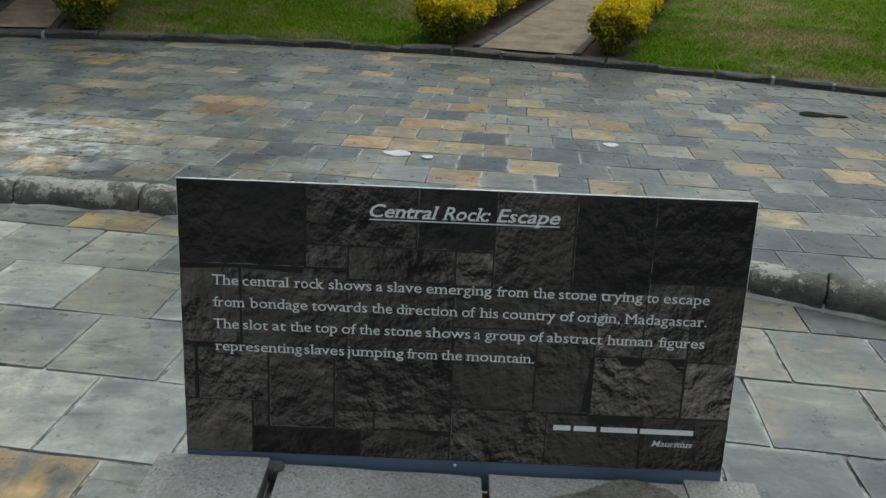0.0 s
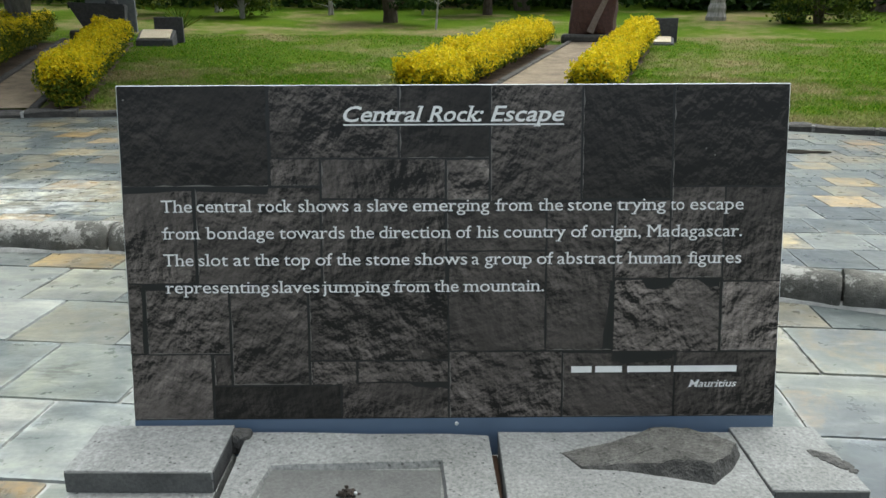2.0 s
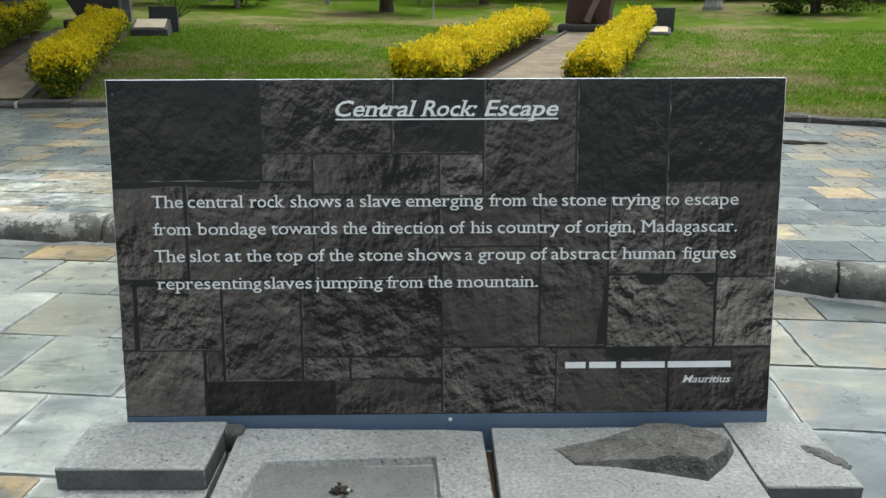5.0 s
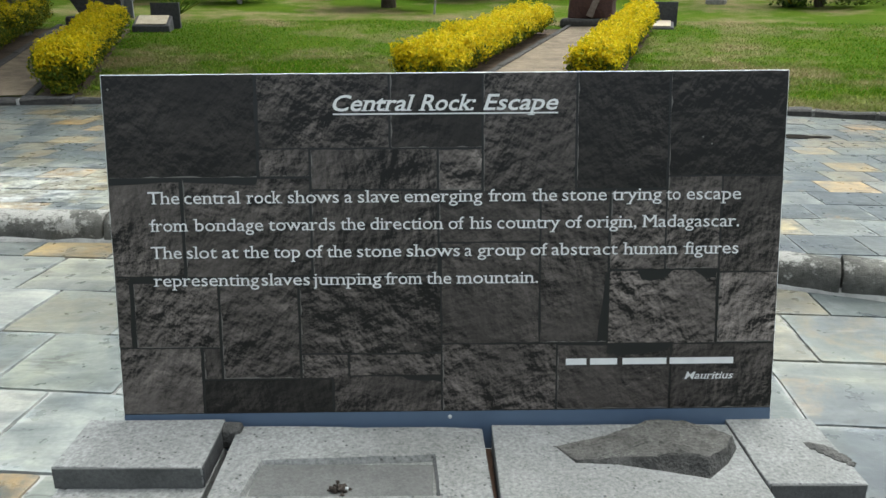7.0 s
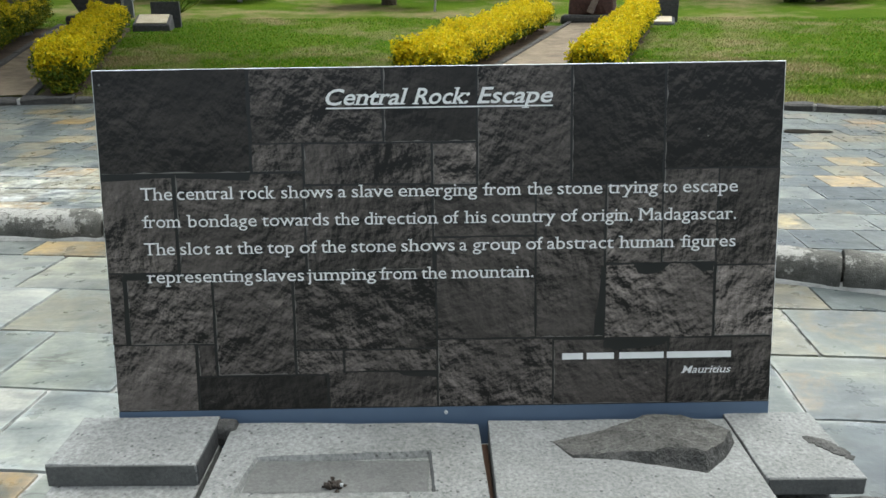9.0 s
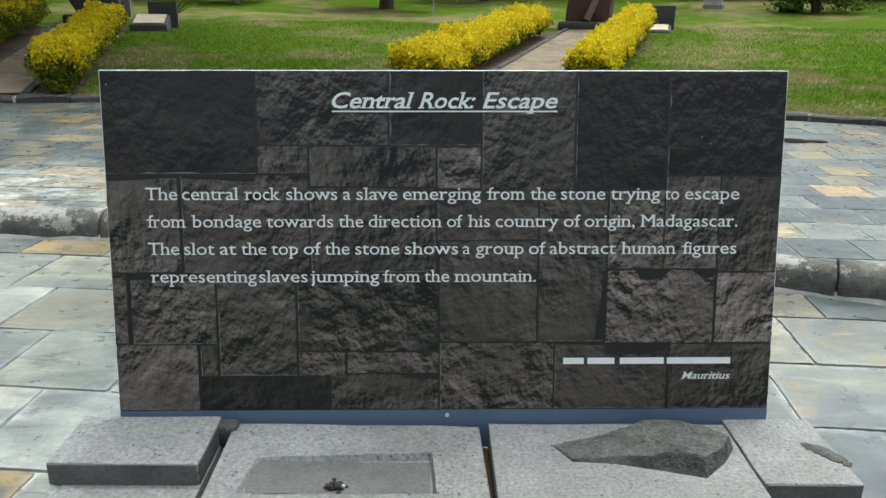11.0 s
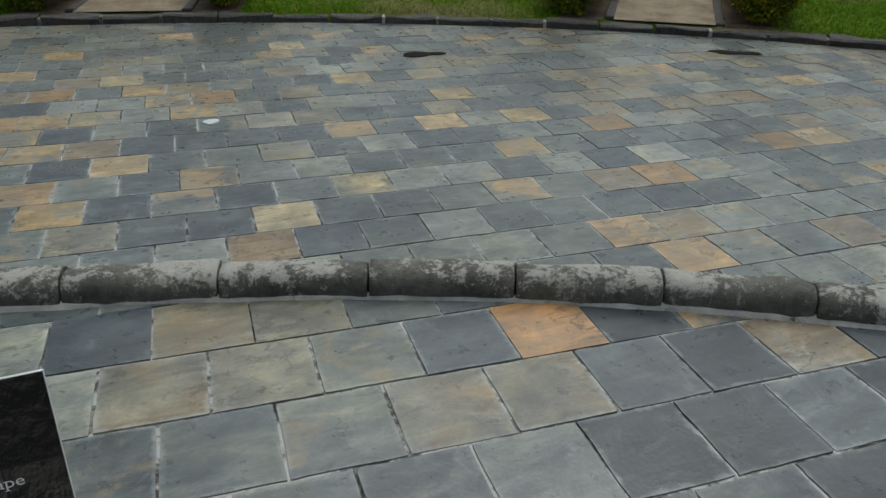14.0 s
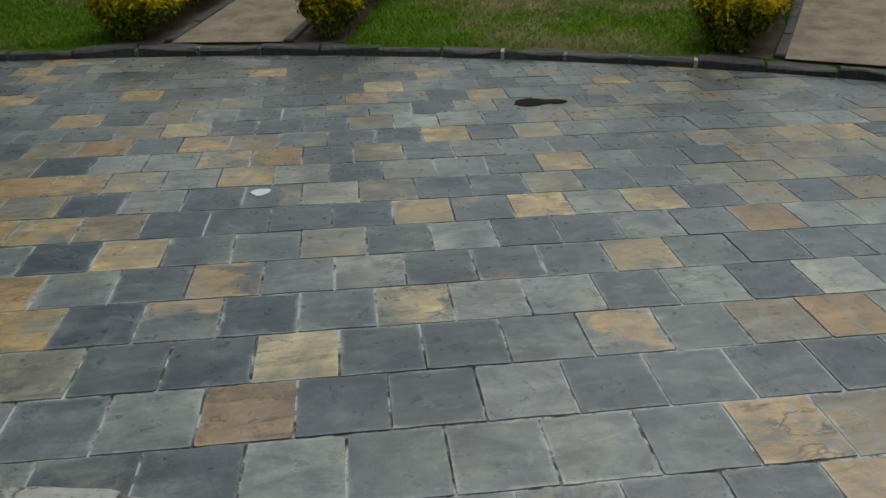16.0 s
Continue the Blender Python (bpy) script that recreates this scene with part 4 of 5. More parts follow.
# ---------------- sculptures and plaques on the lawn ----------------


def rough_block(w, d, h, amount, seed, cuts=4, top=1.0):
    bm = box_bm(-w / 2, w / 2, -d / 2, d / 2, 0, h, min(w, d) * 0.08, 2)
    for v in bm.verts:
        s = 1 + (top - 1) * v.co.z / h
        v.co.x, v.co.y = v.co.x * s, v.co.y * s
    return roughen(bm, amount, 2.2, cuts, seed)


def facing(r, deg):
    p = at(r, deg)
    return Matrix.Translation((p.x, p.y, lawn_z(r) - 0.03)) @ Matrix.Rotation(-radians(deg), 4, "Z")


rock = thing("rock_sculpture", facing(23.9, 12.65), "red-brown standing rock with a pale carved streak on a plinth", "sculpture")
part("plinth", rough_block(1.25, 0.8, 0.2, 0.02, 3), EDGING, rock, "dark low stone plinth")
b = rough_block(0.98, 0.55, 1.9, 0.07, 8, 6, 0.95)
b.transform(Matrix.Translation((0.05, 0, 0.17)))
part("rock", b, REDROCK, rock)
b = rough_block(0.15, 0.07, 1.15, 0.03, 21, 6, 0.55)
b.transform(Matrix.Translation((-0.0, -0.30, 0.22)) @ Matrix.Rotation(radians(22), 4, "Y"))
part("carving", b, PALE_ROCK, rock, "pale rough carved streak")

boat = thing("boat_sculpture", facing(23.6, -13.2), "dark boat-shaped stone on a base with a grey slab behind", "sculpture")
part("base", rough_block(1.15, 0.8, 0.26, 0.015, 5), EDGING, boat, "low dark stone base")
bm = bmesh.new()
low = [bm.verts.new(p) for p in ((-0.28, -0.22, 0.24), (0.5, -0.22, 0.24), (0.5, 0.2, 0.24), (-0.28, 0.2, 0.24))]
high = [bm.verts.new(p) for p in ((-0.58, -0.3, 0.82), (0.56, -0.3, 0.78), (0.56, 0.25, 0.78), (-0.58, 0.25, 0.82))]
bm.faces.new(low), bm.faces.new(high)
for i in range(4):
    bm.faces.new((low[i], low[(i + 1) % 4], high[(i + 1) % 4], high[i]))
bmesh.ops.bevel(bm, geom=bm.edges[:], offset=0.03, segments=2, affect="EDGES")
part("hull", roughen(bm, 0.015, 3, 3, 2), BASALT, boat)
b = rough_block(1.0, 0.16, 1.75, 0.02, 9, 3)
b.transform(Matrix.Translation((0.18, 0.42, 0.2)))
part("slab", b, GRANITE, boat, "upright grey granite slab")
bm = bmesh.new()
for z, r in ((0.80, 0.13), (1.0, 0.11), (1.18, 0.13), (1.3, 0.09)):
    bmesh.ops.create_icosphere(bm, subdivisions=2, radius=r, matrix=Matrix.Translation((0.28, -0.05, z)))
part("carved_figure", roughen(bm, 0.02, 6), BASALT, boat, "small dark abstract carved stone")

# the trunk is real; the unseen crown is spread wide to shade the path
shade_spot = Vector((-8.15, 14.1, 0))
tree(shade_spot.x, shade_spot.y, 8.0, 0.27, 5.2, 2.4, GREY_BARK, LEAF, 34000, "tall grey-trunked tree spreading over the path", 0.11)


def plaque(r, deg, label, shift, low, high, tall, drop):
    base = thing("plaque_stone", Matrix.Translation((0, 0, -drop)) @ facing(r, deg), label, "plaque", "memorial plaques beside the sculptures")
    part("upright_slab", rough_block(0.58, 0.14, tall, 0.012, deg), BASALT, base, "dark upright stone slab")
    base.children[0].location = (shift, 0.32, 0)
    bm = bmesh.new()
    f = [bm.verts.new(p) for p in ((-0.46, -0.4, 0), (0.3, -0.4, 0), (0.3, 0.2, 0), (-0.46, 0.2, 0))]
    t = [bm.verts.new(p) for p in ((-0.44, -0.38, low), (0.28, -0.38, low), (0.28, 0.2, high), (-0.44, 0.2, high))]
    bm.faces.new(f), bm.faces.new(t)
    for i in range(4):
        bm.faces.new((f[i], f[(i + 1) % 4], t[(i + 1) % 4], t[i]))
    bmesh.ops.bevel(bm, geom=bm.edges[:], offset=0.015, segments=1, affect="EDGES")
    part("desk", bm, BASALT, base, "sloping dark stone desk")
    bm = box_bm(-0.30, 0.30, -0.26, 0.26, 0, 0.02, 0.004)
    bm.transform(Matrix.Translation((-0.08, -0.09, (low + high) / 2 + 0.006)) @ Matrix.Rotation(math.atan2(high - low, 0.58), 4, "X"))
    part("plate", bm, PLAQUE, base, "pale beige inscribed plate")


plaque(22.9, -9.98, "dark stone plaque stand with a pale sloping plate", 0.13, 0.19, 0.38, 0.64, 0.06)
plaque(23.7, 16.25, "dark plaque stand half hidden by a hedge", 0.05, 0.09, 0.20, 0.60, 0.04)

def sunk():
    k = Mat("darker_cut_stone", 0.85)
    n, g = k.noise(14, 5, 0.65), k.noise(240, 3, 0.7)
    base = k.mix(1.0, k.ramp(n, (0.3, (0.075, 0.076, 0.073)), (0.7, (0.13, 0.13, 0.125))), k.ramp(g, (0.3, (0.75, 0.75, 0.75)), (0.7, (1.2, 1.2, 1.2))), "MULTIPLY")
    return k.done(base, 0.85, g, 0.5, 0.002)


SUNK = sunk()

# ---------------- the sign and its stone base ----------------
plinth = thing("stone_plinth", Matrix.Identity(4), "rough grey stone plinth under cut slabs", "plinth")
part("core", roughen(box_bm(-0.46, 0.51, -0.55, 0.055, -0.002, 0.335, 0.012, 2), 0.006, 8, 3), CUT, plinth)


def slab(name, x0, x1, y0, y1, z0, z1, label, seed, material=None, bevel=0.0016, amount=0.0018):
    ob = thing(name, Matrix.Translation((0, 0, 0)), label, "slab", "cut stone slabs round the sign")
    part("block", roughen(box_bm(x0, x1, y0, y1, z0, z1, bevel, 2), amount, 35, 3, seed), material or CUT, ob)
    return ob


left_slab = slab("stone_slab", -0.475, -0.288, -0.117, -0.0055, 0.3565, 0.387, "thin grey stone slab with a straight sawn front edge", 1)
bm = roughen(box_bm(-0.293, -0.262, -0.030, -0.006, 0.352, 0.3855, 0.006, 2), 0.004, 40, 2, 5)
part("broken_corner", bm, BROKEN, left_slab, "rough broken corner")
# thin plates along the sides, darker than the slab's top
part("weathered_edge", roughen(box_bm(-0.4735, -0.2895, -0.1182, -0.1155, 0.3567, 0.3858, 0.0008), 0.0006, 60, 2), SUNK, left_slab, "dark sawn edge")
part("weathered_edge", roughen(box_bm(-0.2895, -0.2868, -0.1160, -0.0300, 0.3567, 0.3855, 0.0008), 0.0006, 60, 2), SUNK_DARK, left_slab, "dark sawn edge")
under = slab("stone_slab", -0.470, -0.286, -0.42, -0.02, 0.333, 0.3565, "lower grey slab with a cracked broken face", 2)
bm = bmesh.new()
bmesh.ops.create_grid(bm, x_segments=16, y_segments=16, size=0.5, matrix=Matrix.Translation((-0.405, -0.235, 0.3575)) @ Matrix.Diagonal((0.15, 0.16, 1, 1)))
for v in bm.verts:
    e = max(abs(v.co.x + 0.405) / 0.075, abs(v.co.y + 0.235) / 0.08)
    v.co += noise.noise_vector(v.co * 30) * 0.012
    v.co.z = 0.357 + 0.009 * max(0, 1 - e ** 4) + 0.003 * noise.noise(v.co * 60) - (0.006 if e > 0.99 else 0)
part("broken_face", bm, BROKEN, under, "rough spalled stone face", True)


def recessed_slab():
    """The middle slab with a shallow sunk rectangle."""
    ob = thing("stone_slab", Matrix.Identity(4), "pored grey stone slab with a shallow sunken rectangle", "slab", "cut stone slabs round the sign")
    z, d = 0.378, 0.008
    bm = bmesh.new()
    o = [(-0.268, -0.50), (0.082, -0.50), (0.066, -0.013), (-0.270, -0.009)]
    i = [(-0.232, -0.163), (0.008, -0.163), (0.002, -0.077), (-0.222, -0.088)]
    j = [(-0.228, -0.160), (0.004, -0.160), (-0.002, -0.082), (-0.218, -0.093)]
    rings = [[bm.verts.new((x, y, h)) for x, y in ps] for ps, h in ((o, 0.333), (o, z - 0.003), ([(x * 0.993 - 0.0007, y * 0.993 - 0.0007) for x, y in o], z), (i, z), (j, z - d))]
    for p, q in zip(rings, rings[1:]):
        for k in range(4):
            bm.faces.new((p[k], p[(k + 1) % 4], q[(k + 1) % 4], q[k]))
    bm.faces.new(rings[-1])
    bmesh.ops.subdivide_edges(bm, edges=bm.edges[:], cuts=5, use_grid_fill=True)
    for v in bm.verts:
        v.co += noise.noise_vector(v.co * 38) * 0.0025
    part("block", bm, CUT, ob)
    bm = bmesh.new()
    bmesh.ops.create_grid(bm, x_segments=14, y_segments=8, size=0.5, matrix=Matrix.Translation((-0.112, -0.124, z - d + 0.003)) @ Matrix.Diagonal((0.222, 0.064, 1, 1)))
    for v in bm.verts:
        v.co.z += noise.noise(v.co * 40) * 0.0012
    part("sunk_face", bm, SUNK, ob, "darker smooth sunken face")
    return ob


recessed_slab()
slab("stone_slab", 0.079, 0.404, -0.50, -0.0075, 0.333, 0.3795, "broad pored grey slab carrying a broken stump of stone", 4)
right_slab = slab("stone_slab", 0.4055, 0.527, -0.145, 0.004, 0.357, 0.381, "small smooth grey slab with a chipped corner", 6)
# a plate on the front side, darker than the top
part("weathered_edge", roughen(box_bm(0.4085, 0.5255, -0.1462, -0.1435, 0.3572, 0.3798, 0.0008), 0.0006, 60, 2), SUNK, right_slab, "dark sawn edge")
bm = bmesh.new()
for k in range(26):
    t = k / 25
    p = Vector((0.494 + 0.036 * t, -0.060 - 0.045 * t, 0.3805))
    bmesh.ops.create_icosphere(bm, subdivisions=1, radius=0.004 + 0.008 * math.sin(math.pi * min(1, t + 0.1)), matrix=Matrix.Translation(p + Vector((rnd.uniform(-0.004, 0.004), rnd.uniform(-0.006, 0.006), 0))) @ Matrix.Diagonal((1, 0.8, 0.35, 1)))
part("chip", bm, BROKEN, right_slab, "dark chipped corner")
slab("stone_slab", 0.418, 0.560, -0.40, -0.150, 0.333, 0.358, "low dark rough-faced slab beside smooth slabs", 9, BROKEN, 0.006, 0.004)


part("rust_stain", roughen(box_bm(0.068, 0.0785, -0.46, -0.02, 0.3345, 0.350, 0.001), 0.001, 60, 3), RUST, plinth, "rusty brown dirt in a joint")


def speckled():
    k = Mat("speckled_broken_stone", 0.9, 0.3)
    n, g = k.noise(26, 6, 0.7), k.noise(210, 4, 0.75)
    base = k.ramp(n, (0.3, (0.062, 0.06, 0.055)), (0.7, (0.15, 0.147, 0.136)))
    base = k.mix(1.0, base, k.ramp(g, (0.32, (0.5, 0.5, 0.5)), (0.68, (1.45, 1.45, 1.43))), "MULTIPLY")
    return k.done(base, 0.92, k.math("ADD", n, k.math("MULTIPLY", g, 0.5)), 1.0, 0.006)


SPECKLED = speckled()


def stump():
    """What is left of a broken upper layer: thin at one end, a cut front face at the other."""
    ob = thing("broken_stump", Matrix.Identity(4), "dark jagged stump of broken stone on the slab", "stone")
    z = 0.3775
    foot = [(0.157, -0.060), (0.179, -0.100), (0.230, -0.105), (0.263, -0.113), (0.296, -0.122), (0.339, -0.134), (0.372, -0.102), (0.397, -0.068), (0.372, -0.040), (0.346, -0.022), (0.320, -0.011), (0.287, -0.009), (0.259, -0.024), (0.220, -0.042)]
    top = [(0.161, -0.062, 0.003), (0.180, -0.098, 0.005), (0.236, -0.098, 0.011), (0.272, -0.107, 0.016), (0.312, -0.108, 0.025), (0.338, -0.121, 0.026), (0.368, -0.099, 0.026), (0.386, -0.072, 0.024), (0.366, -0.050, 0.023), (0.343, -0.033, 0.021), (0.319, -0.021, 0.019), (0.288, -0.018, 0.015), (0.260, -0.031, 0.012), (0.221, -0.048, 0.008)]
    for name, rows, mat, label in (("cut_face", (foot, top), BROKEN, "darker steep broken edge"), ("top_face", (top,), SPECKLED, "speckled rough upper face")):
        bm = bmesh.new()
        rings = [[bm.verts.new((*p[:2], z + (p[2] if len(p) > 2 else 0))) for p in row] for row in rows]
        n = len(foot)
        if len(rings) == 2:
            for k in range(n):
                bm.faces.new((rings[0][k], rings[0][(k + 1) % n], rings[1][(k + 1) % n], rings[1][k]))
        else:
            mid = bm.verts.new((0.296, -0.068, z + 0.023))
            for k in range(n):
                bm.faces.new((rings[0][k], rings[0][(k + 1) % n], mid))
        bmesh.ops.subdivide_edges(bm, edges=bm.edges[:], cuts=7, use_grid_fill=True)
        for v in bm.verts:
            if v.co.z > z + 0.001:
                thick = min(1.0, (v.co.z - z) / 0.012)
                v.co += (noise.noise_vector(v.co * 55) * 0.0032 + noise.noise_vector(v.co * 190) * 0.0017) * thick
        part(name, bm, mat, ob, label)


stump()


def clod():
    """A dark crumb of dirt in the sunken rectangle."""
    ob = thing("dirt_clod", Matrix.Translation((-0.115, -0.145, 0.372)), "small dark crumbling clod with a white speck", "clod")
    bm = bmesh.new()
    for _ in range(22):
        p = Vector((rnd.gauss(0, 0.007), rnd.gauss(0, 0.005), rnd.uniform(0, 0.006)))
        bmesh.ops.create_icosphere(bm, subdivisions=1, radius=rnd.uniform(0.002, 0.0045), matrix=Matrix.Translation(p))
    part("crumbs", roughen(bm, 0.002, 300), DEBRIS, ob)
    bm = bmesh.new()
    bmesh.ops.create_icosphere(bm, subdivisions=1, radius=0.0025, matrix=Matrix.Translation((0.010, -0.003, 0.006)))
    part("speck", bm, WHITE, ob, "white speck")


clod()

SIGN_W, SIGN_H = 0.900, 0.469
ex = Vector((0.9, 0.004, 0.0075)).normalized()
ey = Vector((0, 0.082, 0.462)).normalized()
ey = (ey - ex * ey.dot(ex)).normalized()
ez = ex.cross(ey)
sign_m = Matrix.Translation((-0.4305, 0.0005, 0.382)) @ Matrix((ex, ey, ez)).transposed().to_4x4()
sign = thing("information_sign", sign_m, "dark printed sign board with white lettering over photographed stonework", "sign")
part("board", box_bm(0, SIGN_W, -0.047, SIGN_H, -0.005, 0.0, 0.0008), BOARD, sign, "white plastic board with pale cut edges")
part("ground_print", box_bm(0.0015, SIGN_W - 0.0015, 0.0087, SIGN_H - 0.0015, 0.0002, 0.0008), INK_DARK, sign, "black printed joints")
part("bottom_strip", box_bm(0.001, SIGN_W - 0.001, -0.046, 0.0085, 0.0002, 0.0009), STRIP, sign, "plain blue-grey strip along the bottom")

COURSE_TOP = [(0.003, 0.713, 0.221, 0.998), (0.225, 0.794, 0.416, 0.998), (0.418, 0.792, 0.552, 0.998), (0.554, 0.667, 0.690, 0.998), (0.692, 0.673, 0.826, 0.998), (0.828, 0.708, 0.999, 0.998),
              (0.224, 0.715, 0.298, 0.792), (0.300, 0.677, 0.486, 0.790), (0.488, 0.672, 0.552, 0.788)]
COURSE_MID = [(0.001, 0.432, 0.106, 0.711), (0.110, 0.412, 0.297, 0.711), (0.299, 0.430, 0.486, 0.673), (0.488, 0.524, 0.638, 0.668), (0.640, 0.224, 0.742, 0.665), (0.744, 0.440, 0.826, 0.668),
              (0.828, 0.440, 0.908, 0.706), (0.910, 0.431, 0.999, 0.706)]
COURSE_LOW = [(0.001, 0.221, 0.024, 0.430), (0.028, 0.220, 0.154, 0.411), (0.157, 0.124, 0.274, 0.428), (0.277, 0.198, 0.489, 0.426), (0.491, 0.225, 0.638, 0.521), (0.744, 0.218, 0.907, 0.436),
              (0.910, 0.220, 0.999, 0.428)]
COURSE_BOTTOM = [(0.001, 0.020, 0.124, 0.218), (0.128, 0.124, 0.154, 0.216), (0.127, 0.020, 0.322, 0.121), (0.277, 0.124, 0.347, 0.195), (0.350, 0.131, 0.489, 0.195), (0.325, 0.020, 0.489, 0.128),
                 (0.491, 0.020, 0.665, 0.222), (0.667, 0.020, 0.840, 0.216), (0.842, 0.020, 0.999, 0.217)]


PALE = [(0.028, 0.220), (0.001, 0.020), (0.744, 0.440), (0.828, 0.440), (0.224, 0.715), (0.277, 0.124), (0.488, 0.672), (0.001, 0.432)]
BRIGHT = [(0.744, 0.218), (0.910, 0.220)]
SMOOTH = [(0.828, 0.708), (0.127, 0.020), (0.418, 0.792), (0.003, 0.713), (0.692, 0.673)]


def print_stones():
    v, f, ink, hv, hf = [], [], [], [], []
    pr = random.Random(5)
    for course in (COURSE_TOP, COURSE_MID, COURSE_LOW, COURSE_BOTTOM):
        for x0, y0, x1, y1 in course:
            a, b, c, d = x0 * SIGN_W + 0.0006, y0 * SIGN_H + 0.0006, x1 * SIGN_W - 0.0006, y1 * SIGN_H - 0.0006
            q, edge = len(v), []
            # ragged printed outline
            for (px, py), (qx, qy) in zip(((a, b), (c, b), (c, d), (a, d)), ((c, b), (c, d), (a, d), (a, b))):
                for k in range(8):
                    t = k / 8
                    edge.append((px + (qx - px) * t + pr.uniform(-0.0007, 0.0007), py + (qy - py) * t + pr.uniform(-0.0007, 0.0007), 0.0012))
            v += edge
            f.append(tuple(range(q, q + len(edge))))
            ink.append(1 if (x0, y0) in PALE else 2 if (x0, y0) in SMOOTH else 3 if (x0, y0) in BRIGHT else 0)
            # some stones catch a printed light along one edge
            for side in (0, 1):
                if pr.random() < 0.45:
                    n = 14
                    q = len(hv)
                    for k in range(n + 1):
                        t = k / n
                        w = max(0.0002, pr.uniform(-0.0012, 0.0024))
                        if side:
                            hv += [(a, b + (d - b) * t, 0.0015), (a + w, b + (d - b) * t, 0.0015)]
                        else:
                            hv += [(a + (c - a) * t, b, 0.0015), (a + (c - a) * t, b + w, 0.0015)]
                    hf += [(q + 2 * k, q + 2 * k + 1, q + 2 * k + 3, q + 2 * k + 2) for k in range(n)]
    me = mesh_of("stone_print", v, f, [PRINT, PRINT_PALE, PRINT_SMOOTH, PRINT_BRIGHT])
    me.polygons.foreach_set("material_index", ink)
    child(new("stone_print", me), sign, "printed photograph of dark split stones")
    tagged(child(new("highlight_print", mesh_of("highlight_print", hv, hf, INK_LIGHT)), sign, "printed light edges of stones"), kind="stuff")


print_stones()
# deep printed shadows under and beside the boldest stones
for outline in (((0.786, 0.437), (0.846, 0.438), (0.824, 0.412), (0.803, 0.404), (0.792, 0.412)), ((0.742, 0.221), (0.846, 0.222), (0.832, 0.196), (0.800, 0.188), (0.760, 0.184), (0.743, 0.190)),
                ((0.728, 0.224), (0.743, 0.224), (0.7445, 0.430), (0.737, 0.430)),
                ((0.110, 0.430), (0.300, 0.434), (0.300, 0.418), (0.200, 0.424), (0.110, 0.416)), ((0.003, 0.712), (0.222, 0.714), (0.215, 0.690), (0.110, 0.700), (0.003, 0.695)),
                ((0.868, 0.439), (0.908, 0.440), (0.905, 0.416), (0.890, 0.412)), ((0.019, 0.222), (0.029, 0.222), (0.029, 0.425), (0.022, 0.425)), ((0.424, 0.129), (0.489, 0.133), (0.489, 0.110), (0.440, 0.116))):
    bm = bmesh.new()
    ring_pts = []
    for (ax, ay), (bx, by) in zip(outline, outline[1:] + outline[:1]):
        for t in (0, 0.25, 0.5, 0.75):
            w = noise.noise_vector(Vector((ax + (bx - ax) * t, ay + (by - ay) * t, 0)) * 60) * 0.003
            ring_pts.append(bm.verts.new(((ax + (bx - ax) * t) * SIGN_W + w.x, (ay + (by - ay) * t) * SIGN_H + w.y, 0.0014)))
    bm.faces.new(ring_pts)
    bmesh.ops.triangulate(bm, faces=bm.faces[:])
    part("shadow_print", bm, INK_DARK, sign, "black printed shadow between stones")


def lettering(text, spans, base_y, cap, slant=0.0, bold=0.0, name="text_line"):
    """One printed line, each word set to its own width; short slabs are added to the stems as serifs."""
    V, F = [], []
    for word, (x0, x1) in zip(text.split(), spans):
        cu = bpy.data.curves.new(name, "FONT")
        cu.body, cu.size, cu.offset, cu.resolution_u = word, 1.0, bold, 3
        tmp = bpy.data.objects.new(name, cu)
        scene.collection.objects.link(tmp)
        bpy.context.view_layer.update()
        me = bpy.data.meshes.new_from_object(tmp.evaluated_get(bpy.context.evaluated_depsgraph_get()))
        bpy.data.objects.remove(tmp)
        bm = bmesh.new()
        bm.from_mesh(me)
        bpy.data.meshes.remove(me)
        ends = []
        for e in bm.edges:
            p, q = sorted((v.co.copy() for v in e.verts), key=lambda c: c.x)
            if len(e.link_faces) == 1 and abs(p.y - q.y) < 0.004 and 0.035 < q.x - p.x < 0.17:
                ends.append((p.x, q.x, p.y, e.link_faces[0].calc_center_median().y > p.y))
        for xa, xb, y, foot in ends:
            if foot and (abs(y) < 0.03 or y < -0.12):
                box = (xa - 0.07, xb + 0.07, y, y + 0.05)
            elif not foot and y > 0.35:
                box = (xa - 0.085, xb + 0.02, y - 0.052, y)
            else:
                continue
            quad = [bm.verts.new((X, Y, 0.1)) for X, Y in ((box[0], box[2]), (box[1], box[2]), (box[1], box[3]), (box[0], box[3]))]
            bm.faces.new(quad)
        bm.verts.index_update()
        co = np.array([tuple(v.co) for v in bm.verts])
        co[:, 0] += slant * co[:, 1]
        lo, hi = co[:, 0].min(), co[:, 0].max()
        X = (x0 + (co[:, 0] - lo) / (hi - lo) * (x1 - x0)) * SIGN_W
        n = len(V)
        V += [(x, base_y * SIGN_H + y * cap / 0.70, 0.0021 + 0.0015 * z) for x, y, z in zip(X, co[:, 1], co[:, 2])]
        F += [tuple(n + v.index for v in f.verts) for f in bm.faces]
        bm.free()
    child(new(name, mesh_of(name, V, F, INK_WHITE)), sign, "white printed lettering")


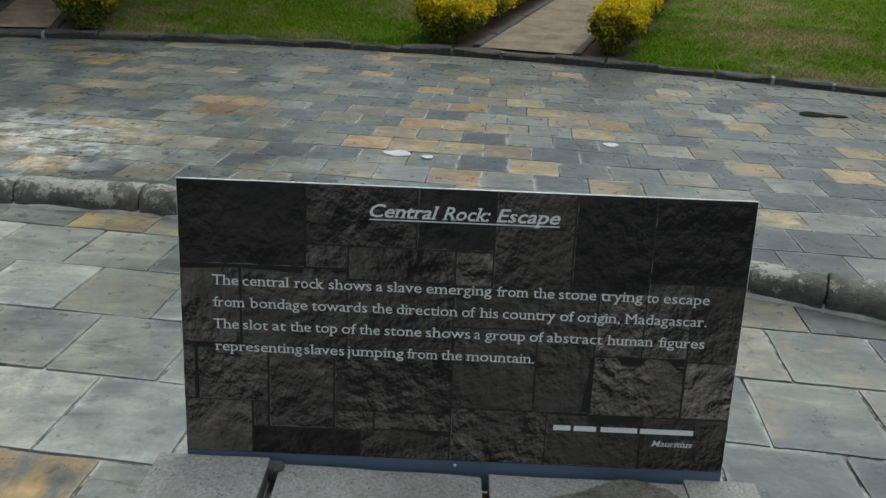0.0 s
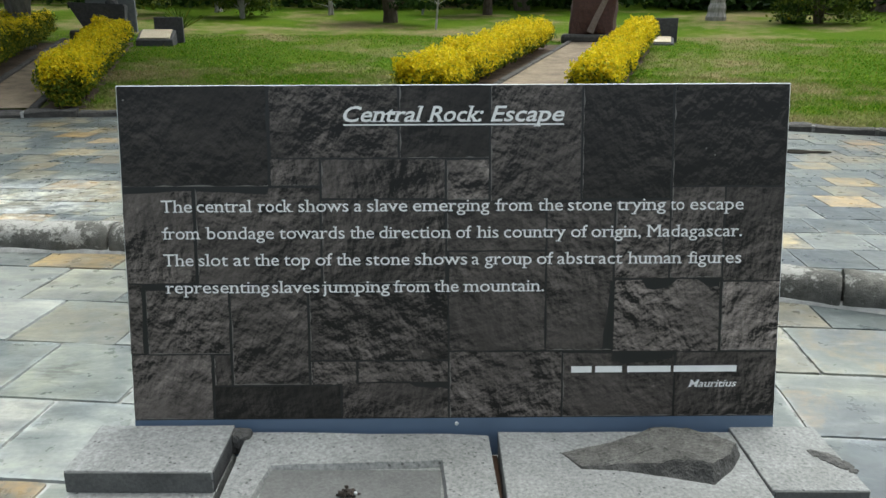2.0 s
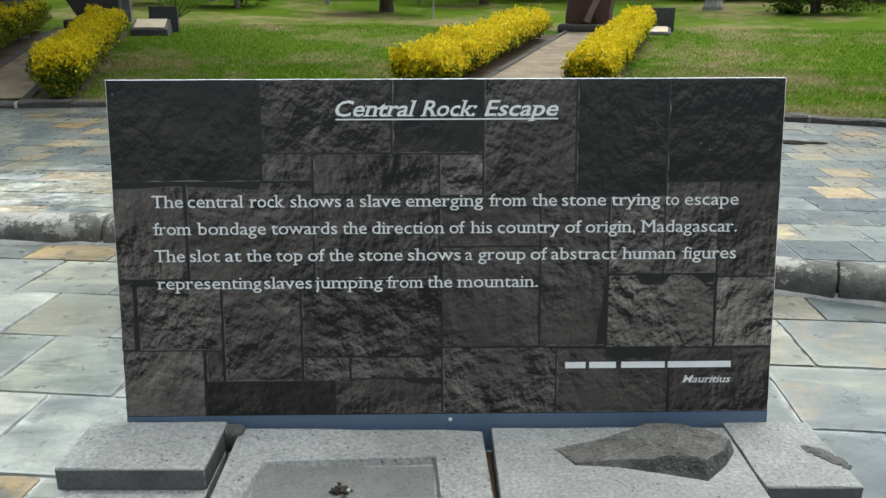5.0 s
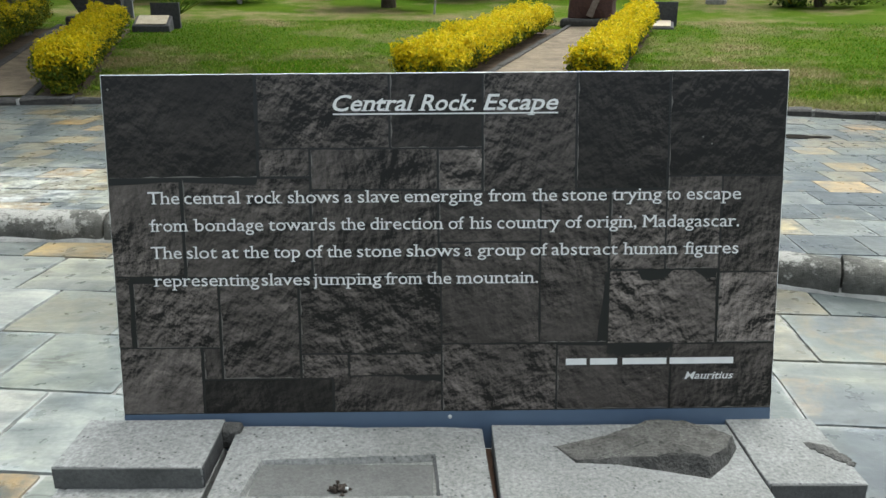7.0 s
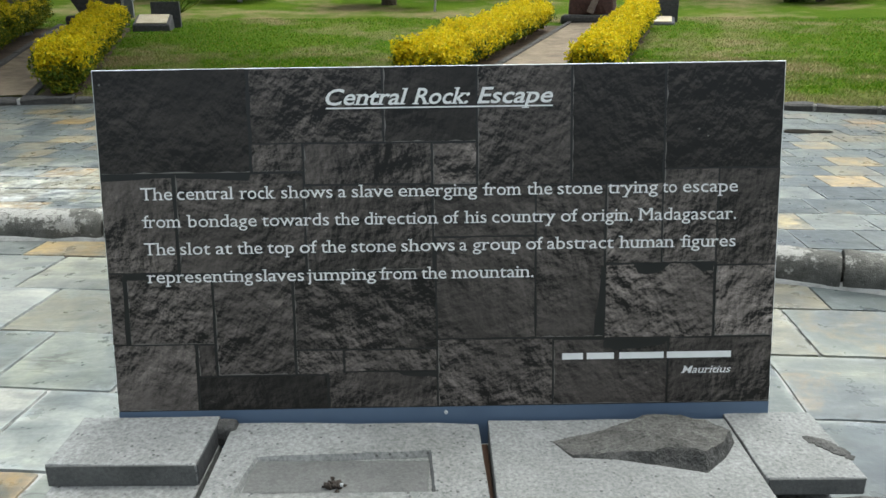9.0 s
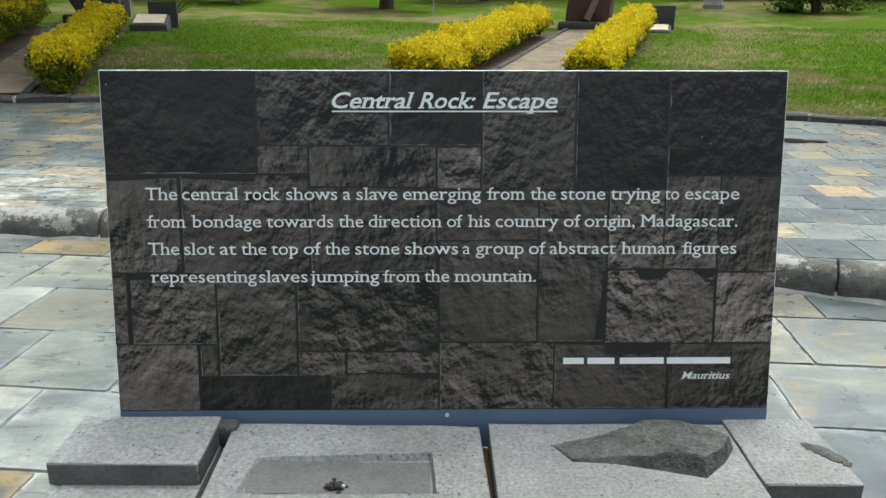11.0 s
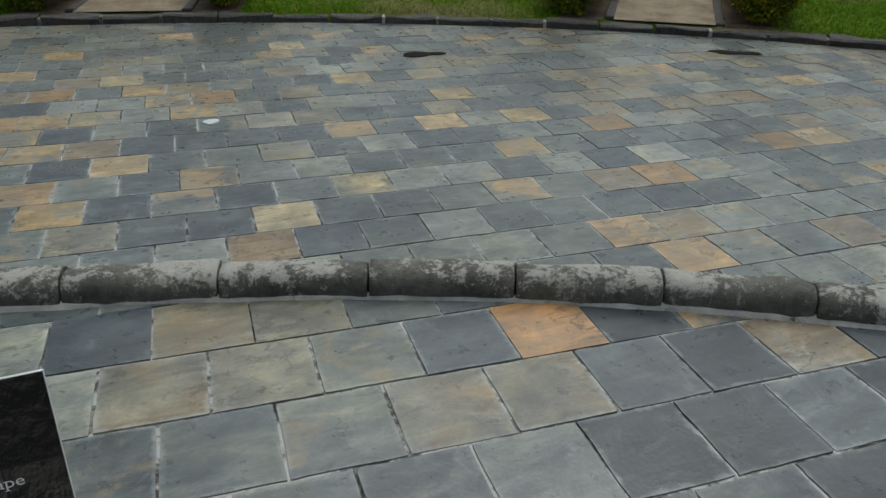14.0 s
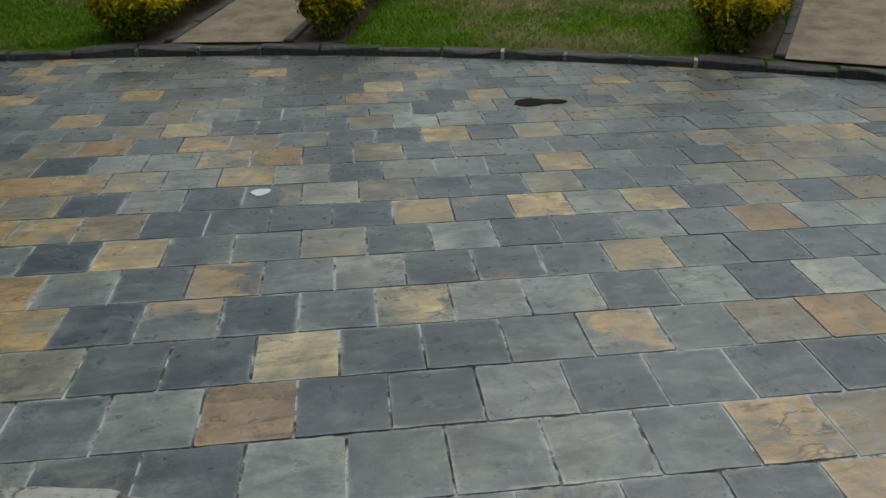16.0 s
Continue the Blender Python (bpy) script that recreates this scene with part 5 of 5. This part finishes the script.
W, H = SIGN_W, SIGN_H
lettering("Central Rock: Escape", ((0.335, 0.455), (0.4596, 0.5435), (0.5537, 0.6635)), 0.8960, 0.0205, 0.28, 0.014, "title")
part("underline", box_bm(0.335 * W, 0.663 * W, 0.8850 * H, 0.8890 * H, 0.0019, 0.0022), INK_WHITE, sign)
lettering("The central rock shows a slave emerging from the stone trying to escape",
          ((0.0587, 0.1052), (0.1121, 0.195), (0.2038, 0.2564), (0.2648, 0.3402), (0.3486, 0.3598), (0.3682, 0.4287), (0.4371, 0.5525), (0.5604, 0.6178), (0.6257, 0.6631), (0.671, 0.7369), (0.7449, 0.8188), (0.8258, 0.8468), (0.8557, 0.9367)), 0.6400, 0.0168)
lettering("from bondage towards the direction of his country of origin, Madagascar.",
          ((0.0576, 0.1155), (0.1239, 0.2268), (0.2347, 0.3335), (0.3414, 0.3779), (0.3859, 0.4946), (0.5021, 0.5251), (0.5331, 0.5664), (0.5744, 0.6682), (0.6762, 0.7011), (0.7072, 0.7824), (0.7903, 0.9361)), 0.5620, 0.0168)
lettering("The slot at the top of the stone shows a group of abstract human figures",
          ((0.0583, 0.1038), (0.1114, 0.156), (0.164, 0.1884), (0.1959, 0.2331), (0.2406, 0.2801), (0.2885, 0.3144), (0.3201, 0.3567), (0.3652, 0.4311), (0.4391, 0.5188), (0.5258, 0.5367), (0.5452, 0.6168), (0.6248, 0.6498), (0.6559, 0.755), (0.763, 0.8457), (0.8537, 0.9369)), 0.4835, 0.0168)
lettering("representing slaves jumping from the mountain.", ((0.0596, 0.2172), (0.221, 0.2933), (0.298, 0.4006), (0.4053, 0.4621), (0.4682, 0.5056), (0.5128, 0.636)), 0.4030, 0.0168)
for a, b in ((0.680, 0.7115), (0.7173, 0.7587), (0.7669, 0.8343), (0.8392, 0.937)):
    part("text_bar", box_bm(a * W, b * W, 0.1565 * H, 0.1755 * H, 0.0019, 0.0022), INK_WHITE, sign)
lettering("Mauritius", ((0.8616, 0.938),), 0.1105, 0.0102, 0.28, 0.008)
bm = bmesh.new()
bmesh.ops.create_cone(bm, cap_ends=True, segments=12, radius1=0.003, radius2=0.0022, depth=0.003, matrix=Matrix.Translation((0.452, 0.0005, 0.0022)))
part("screw_head", bm, WHITE, sign, "small white screw head")
for x, y, r in ((0.789, 0.383, 0.0013), (0.801, 0.374, 0.0013), (0.010, 0.45, 0.0016)):
    bm = bmesh.new()
    bmesh.ops.create_circle(bm, cap_ends=True, segments=8, radius=r, matrix=Matrix.Translation((x, y, 0.0024)))
    part("scuff", bm, INK_LIGHT, sign, "tiny pale scuff mark")

# ---------------- marks on the paving ----------------


def splash(x, y, r, z, label, name="paint_splash", material=None, sx=1.0, turn=0.0, rag=0.4):
    bm = bmesh.new()
    n = 40
    top = [bm.verts.new((r * sx * math.cos(t) * (1 + 0.4 * noise.noise(Vector((math.cos(t), math.sin(t), x)) * 1.5)), r * math.sin(t) * (1 + rag * noise.noise(Vector((math.cos(t), math.sin(t), y)) * 1.5) + 0.5 * (rag - 0.3) * noise.noise(Vector((math.cos(t), math.sin(t), y)) * 4.3)), 0.0035))
           for t in (2 * math.pi * k / n for k in range(n))]
    low = [bm.verts.new((v.co.x * 1.04, v.co.y * 1.04, -0.002)) for v in top]
    bm.faces.new(top)
    for k in range(n):
        bm.faces.new((top[k], low[k], low[(k + 1) % n], top[(k + 1) % n]))
    me = bm_mesh(name, bm, material or WHITE)
    ob = new(name, me)
    ob.matrix_world = Matrix.Translation((x, y, z)) @ Matrix.Rotation(turn, 4, "Z")
    return tagged(ob, label, "mark", "marks on the slate")


splash(1.15, 4.385, 0.048, Z_RING + 0.004, "white dried splash on slate paving", sx=1.2)
splash(-0.375, 3.885, 0.06, Z_RING + 0.004, "broad white dried splash on slate paving", sx=1.6)
splash(-0.175, 3.835, 0.035, Z_RING + 0.004, "small white dried splash on slate paving", sx=1.2)
splash(3.31, 5.79, 0.075, Z_RING + 0.005, "damp dark hollow where slate has sunk", "dark_hollow", PIT, 3.0, -0.05, 0.75)
splash(6.40, 4.94, 0.09, Z_RING + 0.005, "damp dark hollow near the lawn edging", "dark_hollow", PIT, 2.8, -0.45, 0.75)

# ---------------- slate tiles, last ----------------
pave(terrace, radians(-5.1), 0.3377, 0.3343, -0.0136, 1.0154, 1.306, (-56, 6), (-46, 40), 0.0, R_KERB_IN - 0.012, True, TERRACE_COURSES, -10,
     {PALE_SLATE: PALE_TERRACE, BUFF: BUFF_TERRACE}, lambda u, v: -2.4 < u < 3.6 and -1.6 < v < 2.4, 0.06)
pave(ring, radians(-4.53), 0.3335, 0.3235, -0.0102, 2.309, 1.437, (-82, 26), (-70, 60), Z_RING, R_KERB_OUT + 0.01, False, RING_COURSES, -6,
     {OCHRE: OCHRE_FAR}, lambda u, v: -1.9 < u < 4.2 and 1.5 < v < 6.2, 0.30)
